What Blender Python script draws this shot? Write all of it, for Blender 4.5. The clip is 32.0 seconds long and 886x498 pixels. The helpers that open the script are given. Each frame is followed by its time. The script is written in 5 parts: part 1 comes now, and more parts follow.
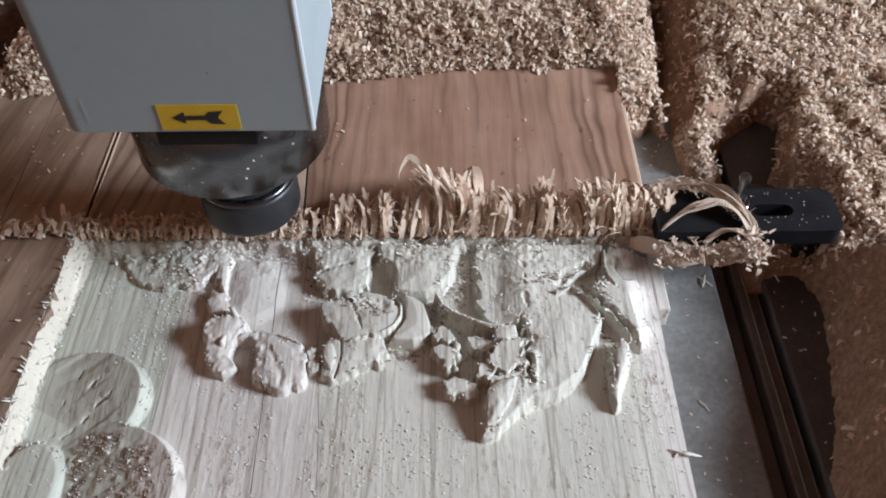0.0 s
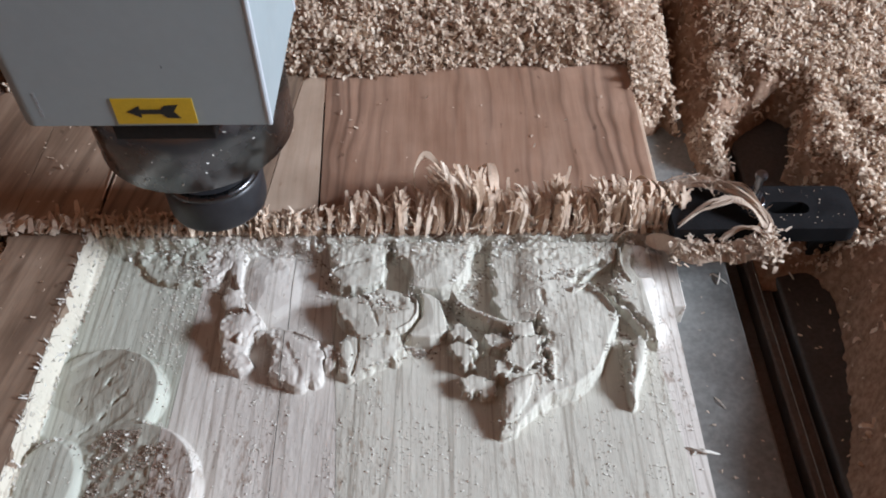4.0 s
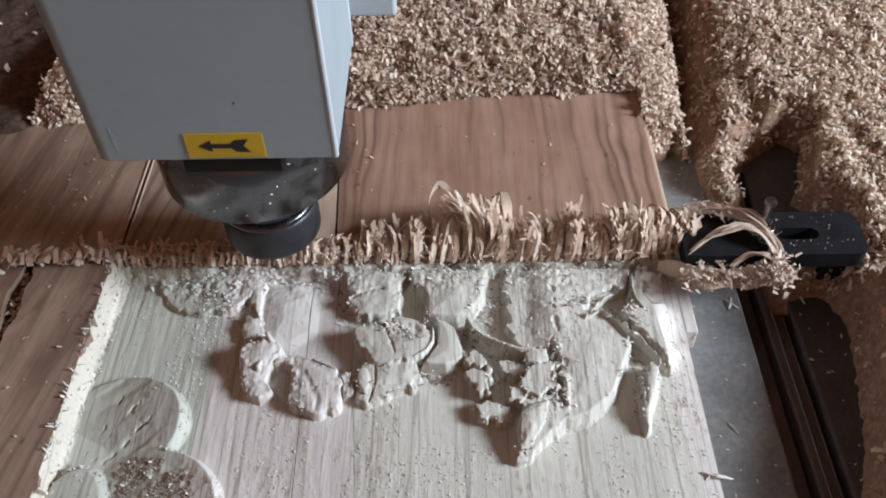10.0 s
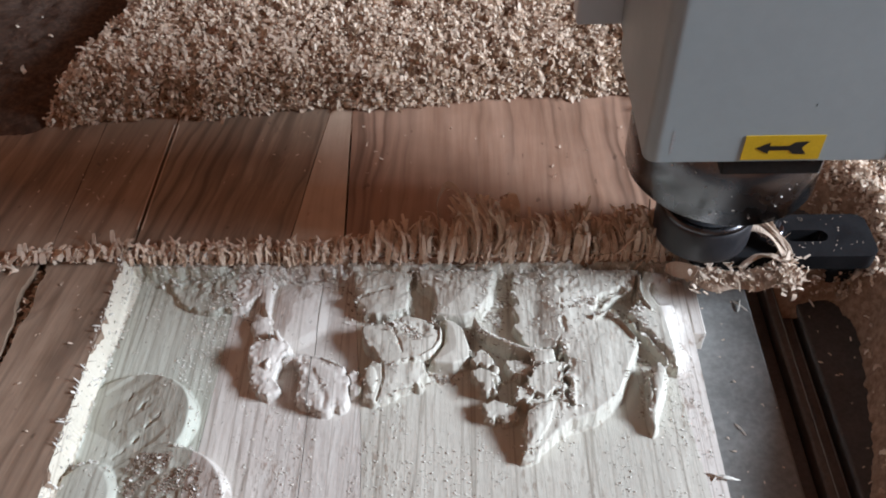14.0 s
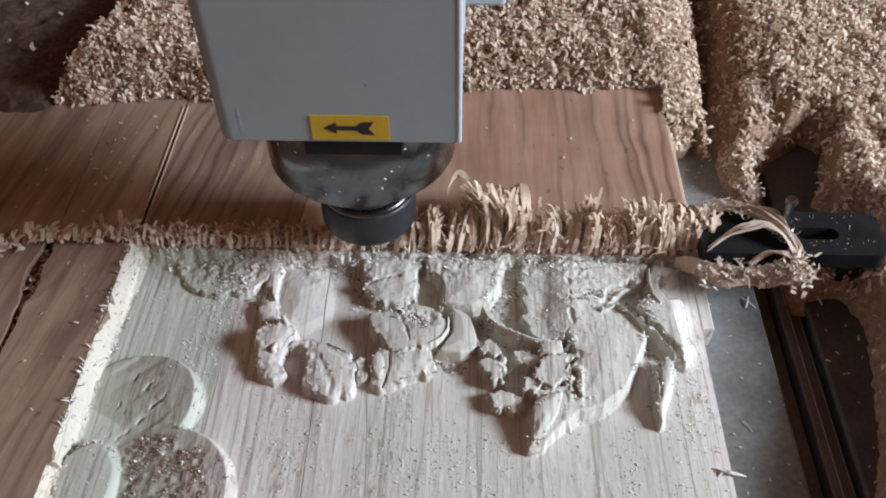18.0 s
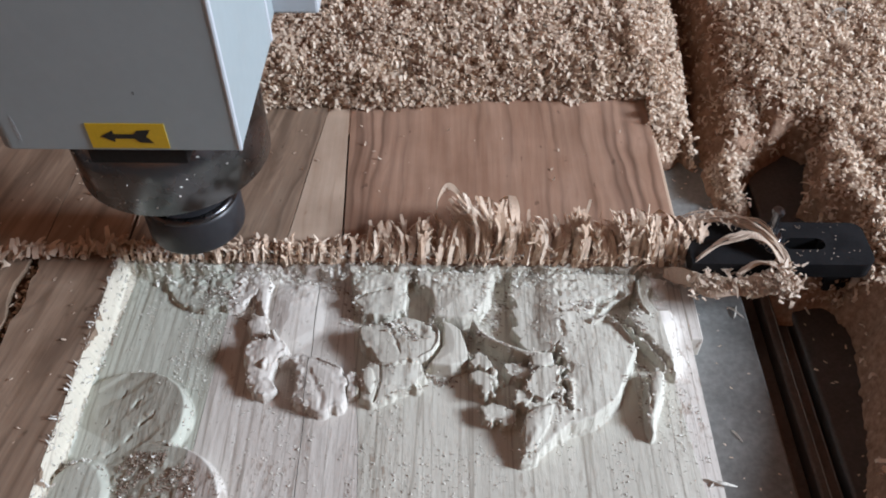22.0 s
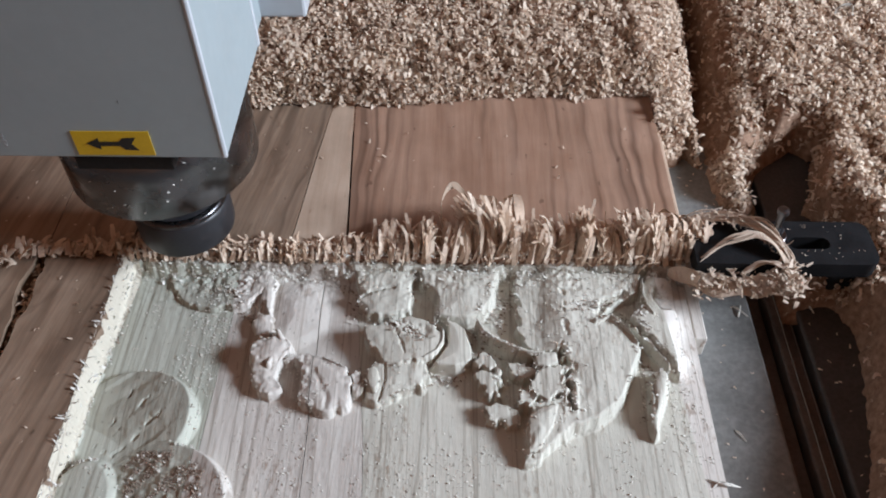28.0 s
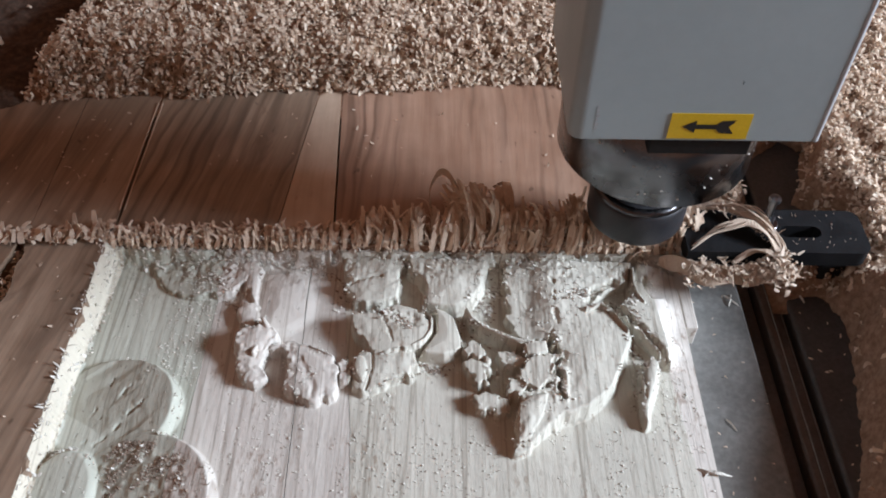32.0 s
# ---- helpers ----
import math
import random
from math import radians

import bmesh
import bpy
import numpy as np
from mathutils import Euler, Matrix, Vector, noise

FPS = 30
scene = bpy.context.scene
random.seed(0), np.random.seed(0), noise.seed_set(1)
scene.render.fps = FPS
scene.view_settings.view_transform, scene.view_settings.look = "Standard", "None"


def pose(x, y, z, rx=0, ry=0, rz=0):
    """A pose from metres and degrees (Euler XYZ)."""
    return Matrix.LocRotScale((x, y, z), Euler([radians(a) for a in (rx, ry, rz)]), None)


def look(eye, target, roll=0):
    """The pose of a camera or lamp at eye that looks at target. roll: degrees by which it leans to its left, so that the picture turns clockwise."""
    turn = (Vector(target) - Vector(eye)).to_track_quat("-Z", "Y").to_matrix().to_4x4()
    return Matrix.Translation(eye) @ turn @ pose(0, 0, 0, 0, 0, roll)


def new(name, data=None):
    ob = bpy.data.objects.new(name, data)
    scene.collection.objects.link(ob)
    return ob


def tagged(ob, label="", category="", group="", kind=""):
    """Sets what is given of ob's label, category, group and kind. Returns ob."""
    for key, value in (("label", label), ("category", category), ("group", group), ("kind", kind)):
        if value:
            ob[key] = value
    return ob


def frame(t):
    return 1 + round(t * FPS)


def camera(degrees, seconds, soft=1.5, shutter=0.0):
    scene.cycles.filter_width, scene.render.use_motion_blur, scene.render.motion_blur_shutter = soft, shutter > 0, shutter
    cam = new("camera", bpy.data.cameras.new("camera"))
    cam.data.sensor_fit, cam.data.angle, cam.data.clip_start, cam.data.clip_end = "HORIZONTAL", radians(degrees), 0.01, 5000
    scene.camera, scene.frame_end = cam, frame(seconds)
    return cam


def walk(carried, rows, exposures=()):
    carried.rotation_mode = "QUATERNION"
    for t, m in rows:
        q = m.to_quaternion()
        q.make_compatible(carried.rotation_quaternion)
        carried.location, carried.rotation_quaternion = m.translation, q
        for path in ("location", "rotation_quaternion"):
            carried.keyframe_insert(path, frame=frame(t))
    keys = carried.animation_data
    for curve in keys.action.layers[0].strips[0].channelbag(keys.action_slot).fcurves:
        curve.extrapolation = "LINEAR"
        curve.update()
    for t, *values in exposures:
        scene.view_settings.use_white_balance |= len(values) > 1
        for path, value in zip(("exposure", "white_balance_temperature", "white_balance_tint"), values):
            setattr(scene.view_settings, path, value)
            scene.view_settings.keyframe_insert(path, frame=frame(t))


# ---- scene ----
cam = camera(55.0, 32.0, soft=1.9)
PATH = [
    (0.0, (0.01931, -0.31207, 0.33602), (0.01611, 0.01716, -0.04027), -0.92),
    (0.5, (0.01660, -0.31186, 0.33638), (0.01334, 0.01465, -0.04228), -0.91),
    (1.0, (0.01438, -0.31273, 0.33513), (0.01274, 0.01324, -0.04401), -0.71),
    (1.5, (0.01419, -0.31176, 0.33617), (0.01360, 0.01571, -0.04167), -0.31),
    (2.0, (0.01496, -0.31142, 0.33466), (0.01496, 0.01599, -0.04323), -0.31),
    (2.5, (0.01325, -0.30925, 0.33537), (0.01449, 0.01728, -0.04328), -0.34),
    (3.0, (0.01452, -0.31122, 0.33393), (0.01361, 0.01471, -0.04524), -0.43),
    (3.5, (0.01136, -0.31110, 0.33490), (0.01042, 0.01624, -0.04305), -0.52),
    (5.5, (0.00782, -0.31031, 0.33807), (0.00508, 0.01590, -0.04084), -0.85),
    (6.0, (0.00817, -0.31188, 0.33854), (0.00441, 0.01675, -0.03826), -0.76),
    (6.5, (0.00329, -0.31218, 0.34192), (0.00062, 0.01835, -0.03323), -0.15),
    (7.0, (0.00434, -0.31104, 0.34526), (-0.00082, 0.01891, -0.03038), -0.99),
    (7.5, (0.00882, -0.31339, 0.34153), (0.00464, 0.01839, -0.03251), -1.18),
    (8.0, (0.01250, -0.31142, 0.34232), (0.00896, 0.01883, -0.03308), -1.10),
    (8.5, (0.00998, -0.31054, 0.34581), (0.00533, 0.02021, -0.02913), -1.45),
    (9.0, (0.00989, -0.31193, 0.34634), (0.00228, 0.01796, -0.02931), -1.88),
    (9.5, (0.00802, -0.31216, 0.34721), (0.00240, 0.02047, -0.02605), -1.36),
    (10.0, (0.00835, -0.31294, 0.34605), (-0.00020, 0.02240, -0.02472), -1.92),
    (10.5, (0.00936, -0.31239, 0.34541), (0.00151, 0.02196, -0.02628), -2.02),
    (11.0, (0.00949, -0.31221, 0.34801), (-0.00449, 0.02184, -0.02377), -2.89),
    (11.5, (0.00902, -0.31398, 0.34756), (-0.00765, 0.02362, -0.02089), -2.88),
    (12.0, (0.00913, -0.31244, 0.34586), (-0.00187, 0.01987, -0.02756), -2.41),
    (12.5, (0.00855, -0.31559, 0.34495), (-0.00299, 0.01764, -0.02764), -2.14),
    (13.0, (0.00840, -0.31209, 0.34358), (-0.00029, 0.02223, -0.02811), -1.55),
    (13.5, (0.01019, -0.31659, 0.34469), (-0.00355, 0.02239, -0.02261), -2.25),
    (15.5, (0.01199, -0.31843, 0.34388), (-0.00744, 0.01958, -0.02404), -2.65),
    (16.0, (0.01088, -0.31975, 0.34059), (-0.00431, 0.02049, -0.02549), -1.59),
    (16.5, (0.00714, -0.31861, 0.34592), (-0.01200, 0.01927, -0.02214), -1.80),
    (17.0, (0.00693, -0.32419, 0.34148), (-0.01841, 0.01853, -0.02170), -2.57),
    (17.5, (0.00741, -0.32166, 0.34284), (-0.01563, 0.01522, -0.02591), -2.17),
    (18.0, (0.00523, -0.31755, 0.34216), (-0.01014, 0.01774, -0.02845), -0.99),
    (18.5, (0.00764, -0.31906, 0.34311), (-0.01019, 0.01864, -0.02518), -1.48),
    (19.0, (0.00677, -0.31774, 0.34300), (-0.00448, 0.01924, -0.02621), -0.69),
    (19.5, (0.00583, -0.31626, 0.34389), (-0.00232, 0.02328, -0.02305), -0.16),
    (20.0, (0.00359, -0.31580, 0.34711), (-0.00697, 0.02396, -0.01956), -0.86),
    (20.5, (0.00327, -0.31487, 0.34602), (-0.00501, 0.02001, -0.02518), -0.84),
    (21.0, (0.00402, -0.31437, 0.34594), (-0.00161, 0.02248, -0.02352), -0.30),
    (21.5, (0.00103, -0.31529, 0.34379), (-0.00534, 0.02213, -0.02514), -0.36),
    (22.0, (0.00260, -0.31608, 0.34346), (-0.00380, 0.02341, -0.02355), -0.32),
    (22.5, (0.00051, -0.31586, 0.34586), (-0.00661, 0.02173, -0.02289), -0.55),
    (23.0, (-0.00018, -0.31490, 0.34505), (-0.00536, 0.02213, -0.02425), 0.03),
    (23.5, (0.00003, -0.31485, 0.34550), (-0.00632, 0.02273, -0.02328), -0.38),
    (24.0, (-0.00019, -0.31430, 0.34662), (-0.00608, 0.02536, -0.02025), -0.29),
    (24.5, (-0.00161, -0.31358, 0.34955), (-0.00686, 0.02517, -0.01818), 0.29),
    (25.0, (0.00113, -0.31339, 0.35015), (-0.00488, 0.02487, -0.01801), -0.16),
    (25.5, (0.00013, -0.31284, 0.35065), (-0.00513, 0.02435, -0.01851), -0.14),
    (27.5, (0.00322, -0.31336, 0.35066), (-0.00412, 0.02311, -0.01912), -0.46),
    (28.0, (0.00221, -0.31165, 0.34818), (-0.00643, 0.02218, -0.02395), -0.55),
    (28.5, (0.00136, -0.31202, 0.34820), (-0.00862, 0.02132, -0.02434), -1.02),
    (29.0, (0.00148, -0.31322, 0.34750), (-0.00593, 0.01992, -0.02528), -0.54),
    (29.5, (0.00210, -0.31206, 0.34682), (-0.00149, 0.02062, -0.02642), -0.02),
    (30.0, (0.00457, -0.31345, 0.34648), (-0.00244, 0.01989, -0.02612), -0.66),
    (30.5, (0.00189, -0.31209, 0.34721), (-0.00203, 0.01956, -0.02694), 0.04),
    (31.0, (0.00397, -0.31457, 0.34288), (-0.00040, 0.02062, -0.02811), 0.01),
    (31.5, (0.00551, -0.31538, 0.34281), (0.00035, 0.02068, -0.02738), -0.24),
    (32.0, (0.00029, -0.31093, 0.34023), (0.00045, 0.02146, -0.03329), 0.75),
]

# spindle: seconds, centre across the gantry, lift
SPINDLE = [
    (0.0, -0.0827, -0.0027),
    (0.5, -0.0224, -0.0027),
    (1.0, 0.0446, -0.0017),
    (1.5, 0.1117, -0.0055),
    (2.0, 0.1342, -0.0098),
    (2.5, 0.0876, -0.0010),
    (3.0, 0.0257, -0.0032),
    (3.5, -0.0474, -0.0022),
    (4.0, -0.1080, -0.0010),
    (4.5, -0.1570, -0.0040),
    (4.9, -0.1740, -0.0070),
    (5.5, -0.1298, 0.0000),
    (6.0, -0.0728, -0.0021),
    (6.5, -0.0146, -0.0011),
    (7.0, 0.0530, -0.0022),
    (7.5, 0.1198, -0.0038),
    (8.0, 0.1332, -0.0049),
    (8.5, 0.0774, -0.0002),
    (9.0, 0.0166, -0.0000),
    (9.5, -0.0290, -0.0035),
    (10.0, -0.0889, 0.0001),
    (10.5, -0.1396, -0.0067),
    (11.0, -0.1707, -0.0068),
    (11.5, -0.1227, -0.0001),
    (12.0, -0.0574, -0.0015),
    (12.5, 0.0024, -0.0001),
    (13.0, 0.0611, -0.0002),
    (13.5, 0.1221, -0.0020),
    (14.0, 0.1332, -0.0060),
    (14.5, 0.0780, -0.0010),
    (15.0, 0.0125, -0.0010),
    (15.5, -0.0501, -0.0024),
    (16.0, -0.1175, 0.0011),
    (16.5, -0.1710, -0.0047),
    (17.0, -0.1700, -0.0064),
    (17.5, -0.1199, 0.0024),
    (18.0, -0.0479, -0.0009),
    (18.5, 0.0104, 0.0012),
    (19.0, 0.0734, 0.0019),
    (19.5, 0.1320, -0.0029),
    (20.0, 0.1191, -0.0003),
    (20.5, 0.0527, -0.0001),
    (21.0, -0.0087, 0.0010),
    (21.5, -0.0583, 0.0002),
    (22.0, -0.1332, 0.0019),
    (22.5, -0.1806, -0.0087),
    (23.0, -0.1635, -0.0038),
    (23.5, -0.1137, 0.0021),
    (24.0, -0.0415, -0.0017),
    (24.5, 0.0132, 0.0013),
    (25.0, 0.0782, 0.0021),
    (25.5, 0.1317, -0.0037),
    (26.0, 0.1191, -0.0020),
    (26.5, 0.0527, 0.0000),
    (27.0, -0.0090, 0.0000),
    (27.5, -0.0733, 0.0012),
    (28.0, -0.1419, -0.0006),
    (28.5, -0.1842, -0.0085),
    (29.0, -0.1545, -0.0019),
    (29.5, -0.0991, 0.0017),
    (30.0, -0.0291, 0.0032),
    (30.5, 0.0309, -0.0019),
    (31.0, 0.1017, 0.0002),
    (31.5, 0.1386, -0.0104),
    (32.0, 0.1000, 0.0021),
]

# the film camera opens a little as the pale spindle hides the window side
walk(cam, [(t, look(eye, target, roll)) for t, eye, target, roll in PATH], [(t, 0.08 + 0.75 * px) for t, px, lift in SPINDLE])

MM = 0.001
rng = np.random.default_rng(7)


# ---------------------------------------------------------------- helpers
def obj(name, mesh, parent=None, label="", category="", group="", kind=""):
    ob = new(name, mesh)
    if parent is not None:
        ob.parent = parent
    return tagged(ob, label, category, group, kind)


def thing(name, label, category, group="", kind="", at=(0, 0, 0)):
    ob = new(name)
    ob.location = at
    ob.empty_display_size = 0.02
    return tagged(ob, label, category, group, kind)


def finish(bm, name, material, smooth=False):
    bmesh.ops.recalc_face_normals(bm, faces=bm.faces)
    me = bpy.data.meshes.new(name)
    bm.to_mesh(me)
    bm.free()
    me.materials.append(material)
    if smooth:
        me.polygons.foreach_set("use_smooth", [True] * len(me.polygons))
    return me


def part(name, bm, material, parent, label="", smooth=False):
    return obj(name, finish(bm, name, material, smooth), parent, label)


def arrays_mesh(name, verts, quads, material, smooth=False):
    me = bpy.data.meshes.new(name)
    verts, quads = np.asarray(verts, np.float32), np.asarray(quads, np.int32)
    me.vertices.add(len(verts))
    me.vertices.foreach_set("co", verts.ravel())
    me.loops.add(quads.size)
    me.loops.foreach_set("vertex_index", quads.ravel())
    me.polygons.add(len(quads))
    me.polygons.foreach_set("loop_start", np.arange(0, quads.size, 4, dtype=np.int32))
    me.polygons.foreach_set("use_smooth", np.full(len(quads), smooth))
    me.update(calc_edges=True)
    me.materials.append(material)
    return me


def box_bm(x0, x1, y0, y1, z0, z1, bevel=0.0, bm=None, segments=2):
    own = bmesh.new()
    bmesh.ops.create_cube(own, size=1.0)
    for v in own.verts:
        v.co = ((x0 + x1) / 2 + v.co.x * (x1 - x0), (y0 + y1) / 2 + v.co.y * (y1 - y0), (z0 + z1) / 2 + v.co.z * (z1 - z0))
    if bevel:
        bmesh.ops.bevel(own, geom=own.edges[:], offset=bevel, segments=segments, affect="EDGES", profile=0.5)
    if bm is None:
        return own
    me = bpy.data.meshes.new("tmp")
    own.to_mesh(me)
    own.free()
    bm.from_mesh(me)
    bpy.data.meshes.remove(me)
    return bm


def lathe_bm(profile, steps=64, x=0.0, y=0.0):
    """A turned form round the upright axis; profile: radius and height from bottom to top."""
    bm = bmesh.new()
    rings = [[bm.verts.new((x + r * math.cos(2 * math.pi * k / steps), y + r * math.sin(2 * math.pi * k / steps), z)) for k in range(steps)] for r, z in profile]
    for a, b in zip(rings, rings[1:]):
        for k in range(steps):
            bm.faces.new((a[k], a[(k + 1) % steps], b[(k + 1) % steps], b[k]))
    bm.faces.new(rings[0][::-1])
    bm.faces.new(rings[-1])
    return bm


def outline_bm(points, z0, z1, bevel=0.0):
    """A plate: an outline seen from above, pulled up from z0 to z1."""
    bm = bmesh.new()
    face = bm.faces.new([bm.verts.new((px, py, z0)) for px, py in points])
    up = bmesh.ops.extrude_face_region(bm, geom=[face])
    bmesh.ops.translate(bm, vec=(0, 0, z1 - z0), verts=[v for v in up["geom"] if isinstance(v, bmesh.types.BMVert)])
    if bevel:
        bmesh.ops.bevel(bm, geom=bm.edges[:], offset=bevel, segments=2, affect="EDGES", profile=0.5)
    return bm


def vnoise(x, y, size, seed):
    """Smooth value noise, -1 to 1, on arrays in metres; size is the width of one cell."""
    u, v = x / size + 917.3, y / size + 431.7
    i, j = np.floor(u).astype(np.int64), np.floor(v).astype(np.int64)
    f, g = u - i, v - j
    f, g = f * f * (3 - 2 * f), g * g * (3 - 2 * g)

    def cell(a, b):
        h = (a * 374761393 + b * 668265263 + seed * 974711) & 0x7FFFFFFF
        h = ((h ^ (h >> 13)) * 1274126177) & 0x7FFFFFFF
        return ((h ^ (h >> 16)) & 0xFFFF) / 32767.5 - 1.0

    return (cell(i, j) * (1 - f) + cell(i + 1, j) * f) * (1 - g) + (cell(i, j + 1) * (1 - f) + cell(i + 1, j + 1) * f) * g


def fbm(x, y, size, seed, octaves=4):
    total, gain = 0.0, 1.0
    for k in range(octaves):
        total = total + gain * vnoise(x, y, size / 2**k, seed + 31 * k)
        gain *= 0.5
    return total / 1.9


def smooth(a, b, v):
    k = np.clip((v - a) / (b - a), 0, 1)
    return k * k * (3 - 2 * k)


def field_mesh(name, xs, ys, height, bottom, material):
    """A solid whose top is height(x, y) over a grid and whose sides go down to bottom."""
    xx, yy = np.meshgrid(xs, ys)
    zz = height(xx, yy)
    ny, nx = xx.shape
    top = np.stack([xx, yy, zz], -1).reshape(-1, 3)
    index = np.arange(nx * ny).reshape(ny, nx)
    quads = [np.stack([index[:-1, :-1], index[:-1, 1:], index[1:, 1:], index[1:, :-1]], -1).reshape(-1, 4)]
    rim = np.concatenate([index[0, :], index[1:, -1], index[-1, -2::-1], index[-2:0:-1, 0]])
    low = top[rim].copy()
    low[:, 2] = bottom
    upper = nx * ny + np.arange(len(rim))
    under = upper + len(rim)
    quads.append(np.stack([upper, under, np.roll(under, -1), np.roll(upper, -1)], -1))
    corners = under[[0, nx - 1, nx + ny - 2, 2 * nx + ny - 3]]
    quads.append(corners[None, ::-1])
    return arrays_mesh(name, np.concatenate([top, top[rim], low]), np.concatenate(quads), material, True)


def ribbons(base, heading, pitch, length, width, curl, twist, steps, thick=0.0, wave=0.0):
    """Curled strips: each starts at its base, runs along its heading and pitch and bends by curl on its way. Returns verts and quads."""
    n = len(base)
    p = np.array(base, float)
    ang, ds = np.array(pitch, float), length / steps
    side0 = np.stack([-np.sin(heading + twist), np.cos(heading + twist), 0 * heading], -1)
    rings = []
    for k in range(steps + 1):
        d = np.stack([np.cos(heading) * np.cos(ang), np.sin(heading) * np.cos(ang), np.sin(ang)], -1)
        side = side0 - (side0 * d).sum(-1, keepdims=True) * d
        side /= np.linalg.norm(side, axis=-1, keepdims=True) + 1e-9
        out = np.cross(d, side)
        w = (width * (1 - 0.45 * (k / steps) ** 3))[:, None] / 2
        if thick:
            t = thick / 2
            rings.append(np.stack([p - side * w - out * t, p + side * w - out * t, p + side * w + out * t, p - side * w + out * t], 1))
        else:
            rings.append(np.stack([p - side * w, p + side * w], 1))
        p = p + d * ds[:, None]
        ang = ang + curl / steps
        if wave:
            p = p + rng.normal(0, wave, (n, 3)) * ds[:, None]
    v = np.stack(rings, 1)
    m = v.shape[2]
    ids = np.arange(v.size // 3).reshape(n, steps + 1, m)
    quads = []
    if thick:
        for k in range(4):
            a, b = k, (k + 1) % 4
            quads.append(np.stack([ids[:, :-1, a], ids[:, :-1, b], ids[:, 1:, b], ids[:, 1:, a]], -1).reshape(-1, 4))
        quads.append(ids[:, 0, ::-1].reshape(-1, 4))
        quads.append(ids[:, -1, :].reshape(-1, 4))
    else:
        quads.append(np.stack([ids[:, :-1, 0], ids[:, :-1, 1], ids[:, 1:, 1], ids[:, 1:, 0]], -1).reshape(-1, 4))
    return v.reshape(-1, 3), np.concatenate(quads)


def ribbon_parts(name, v, n, steps, thick, mat, parent):
    """Links each of n strips as a part of its own."""
    m = 4 if thick else 2
    one, q = ribbons(np.zeros((1, 3)), np.zeros(1), np.zeros(1), np.ones(1), np.ones(1), np.zeros(1), np.zeros(1), steps, 0.1 if thick else 0.0)
    for piece in np.reshape(v, (n, (steps + 1) * m, 3)):
        obj(name, arrays_mesh(name, piece, q, mat), parent)


def inside(points, x, y):
    """Signed distance to a closed outline: positive within."""
    d, odd = np.full(np.shape(x), 1e9), np.zeros(np.shape(x), bool)
    for (ax, ay), (bx, by) in zip(points, points[1:] + points[:1]):
        ex, ey = bx - ax, by - ay
        k = np.clip(((x - ax) * ex + (y - ay) * ey) / (ex * ex + ey * ey), 0, 1)
        d = np.minimum(d, np.hypot(x - ax - k * ex, y - ay - k * ey))
        cross = (ay > y) != (by > y)
        odd ^= cross & (x < ex * (y - ay) / (ey if ey else 1e-9) + ax)
    return np.where(odd, d, -d)


def along(points, x, y):
    """Distance to an open line of points."""
    d = np.full(np.shape(x), 1e9)
    for (ax, ay), (bx, by) in zip(points, points[1:]):
        ex, ey = bx - ax, by - ay
        k = np.clip(((x - ax) * ex + (y - ay) * ey) / (ex * ex + ey * ey), 0, 1)
        d = np.minimum(d, np.hypot(x - ax - k * ex, y - ay - k * ey))
    return d


# ---------------------------------------------------------------- light
WINDOW = Vector((1.60, -0.25, 0.74))
world = bpy.data.worlds.new("world")
scene.world = world
world.use_nodes = True
sky = world.node_tree.nodes.new("ShaderNodeTexSky")
sky.sky_type, sky.sun_disc = "NISHITA", False
sky.sun_elevation, sky.sun_rotation = radians(23), radians(99)
back = world.node_tree.nodes["Background"]
world.node_tree.links.new(sky.outputs[0], back.inputs[0])
back.inputs[1].default_value = 0.05

lamp = bpy.data.lights.new("window_light", "AREA")
lamp.shape, lamp.size, lamp.size_y = "RECTANGLE", 0.54, 0.36
lamp.energy, lamp.color = 56.0, (0.82, 0.935, 1.09)
light = new("window_light", lamp)
light.matrix_world = look(WINDOW, (0, 0, 0))


# ---------------------------------------------------------------- materials
def material(name, rough=0.6, metal=0.0):
    m = bpy.data.materials.new(name)
    m.use_nodes = True
    bsdf = m.node_tree.nodes["Principled BSDF"]
    bsdf.inputs["Roughness"].default_value, bsdf.inputs["Metallic"].default_value = rough, metal
    return m, m.node_tree, bsdf


def node(tree, kind, **values):
    n = tree.nodes.new(kind)
    for key, value in values.items():
        n.inputs[key.replace("_", " ")].default_value = value
    return n


def noise_node(tree, vector, size, detail=5.0, rough=0.55, distortion=0.0):
    n = node(tree, "ShaderNodeTexNoise", Scale=1.0 / size, Detail=detail, Roughness=rough, Distortion=distortion)
    if vector is not None:
        tree.links.new(vector, n.inputs["Vector"])
    return n.outputs["Fac"]


def ramp(tree, fac, stops):
    n = tree.nodes.new("ShaderNodeValToRGB")
    while len(n.color_ramp.elements) < len(stops):
        n.color_ramp.elements.new(0.5)
    for e, (at, colour) in zip(n.color_ramp.elements, stops):
        e.position, e.color = at, (*colour, 1)
    tree.links.new(fac, n.inputs["Fac"])
    return n.outputs["Color"]


def mixed(tree, fac, a, b, mode="MIX"):
    n = tree.nodes.new("ShaderNodeMix")
    n.data_type, n.blend_type = "RGBA", mode
    for value, k in ((fac, 0), (a, 6), (b, 7)):
        if isinstance(value, (int, float)):
            n.inputs[k].default_value = value
        elif isinstance(value, tuple):
            n.inputs[k].default_value = (*value, 1)
        else:
            tree.links.new(value, n.inputs[k])
    return n.outputs[2]


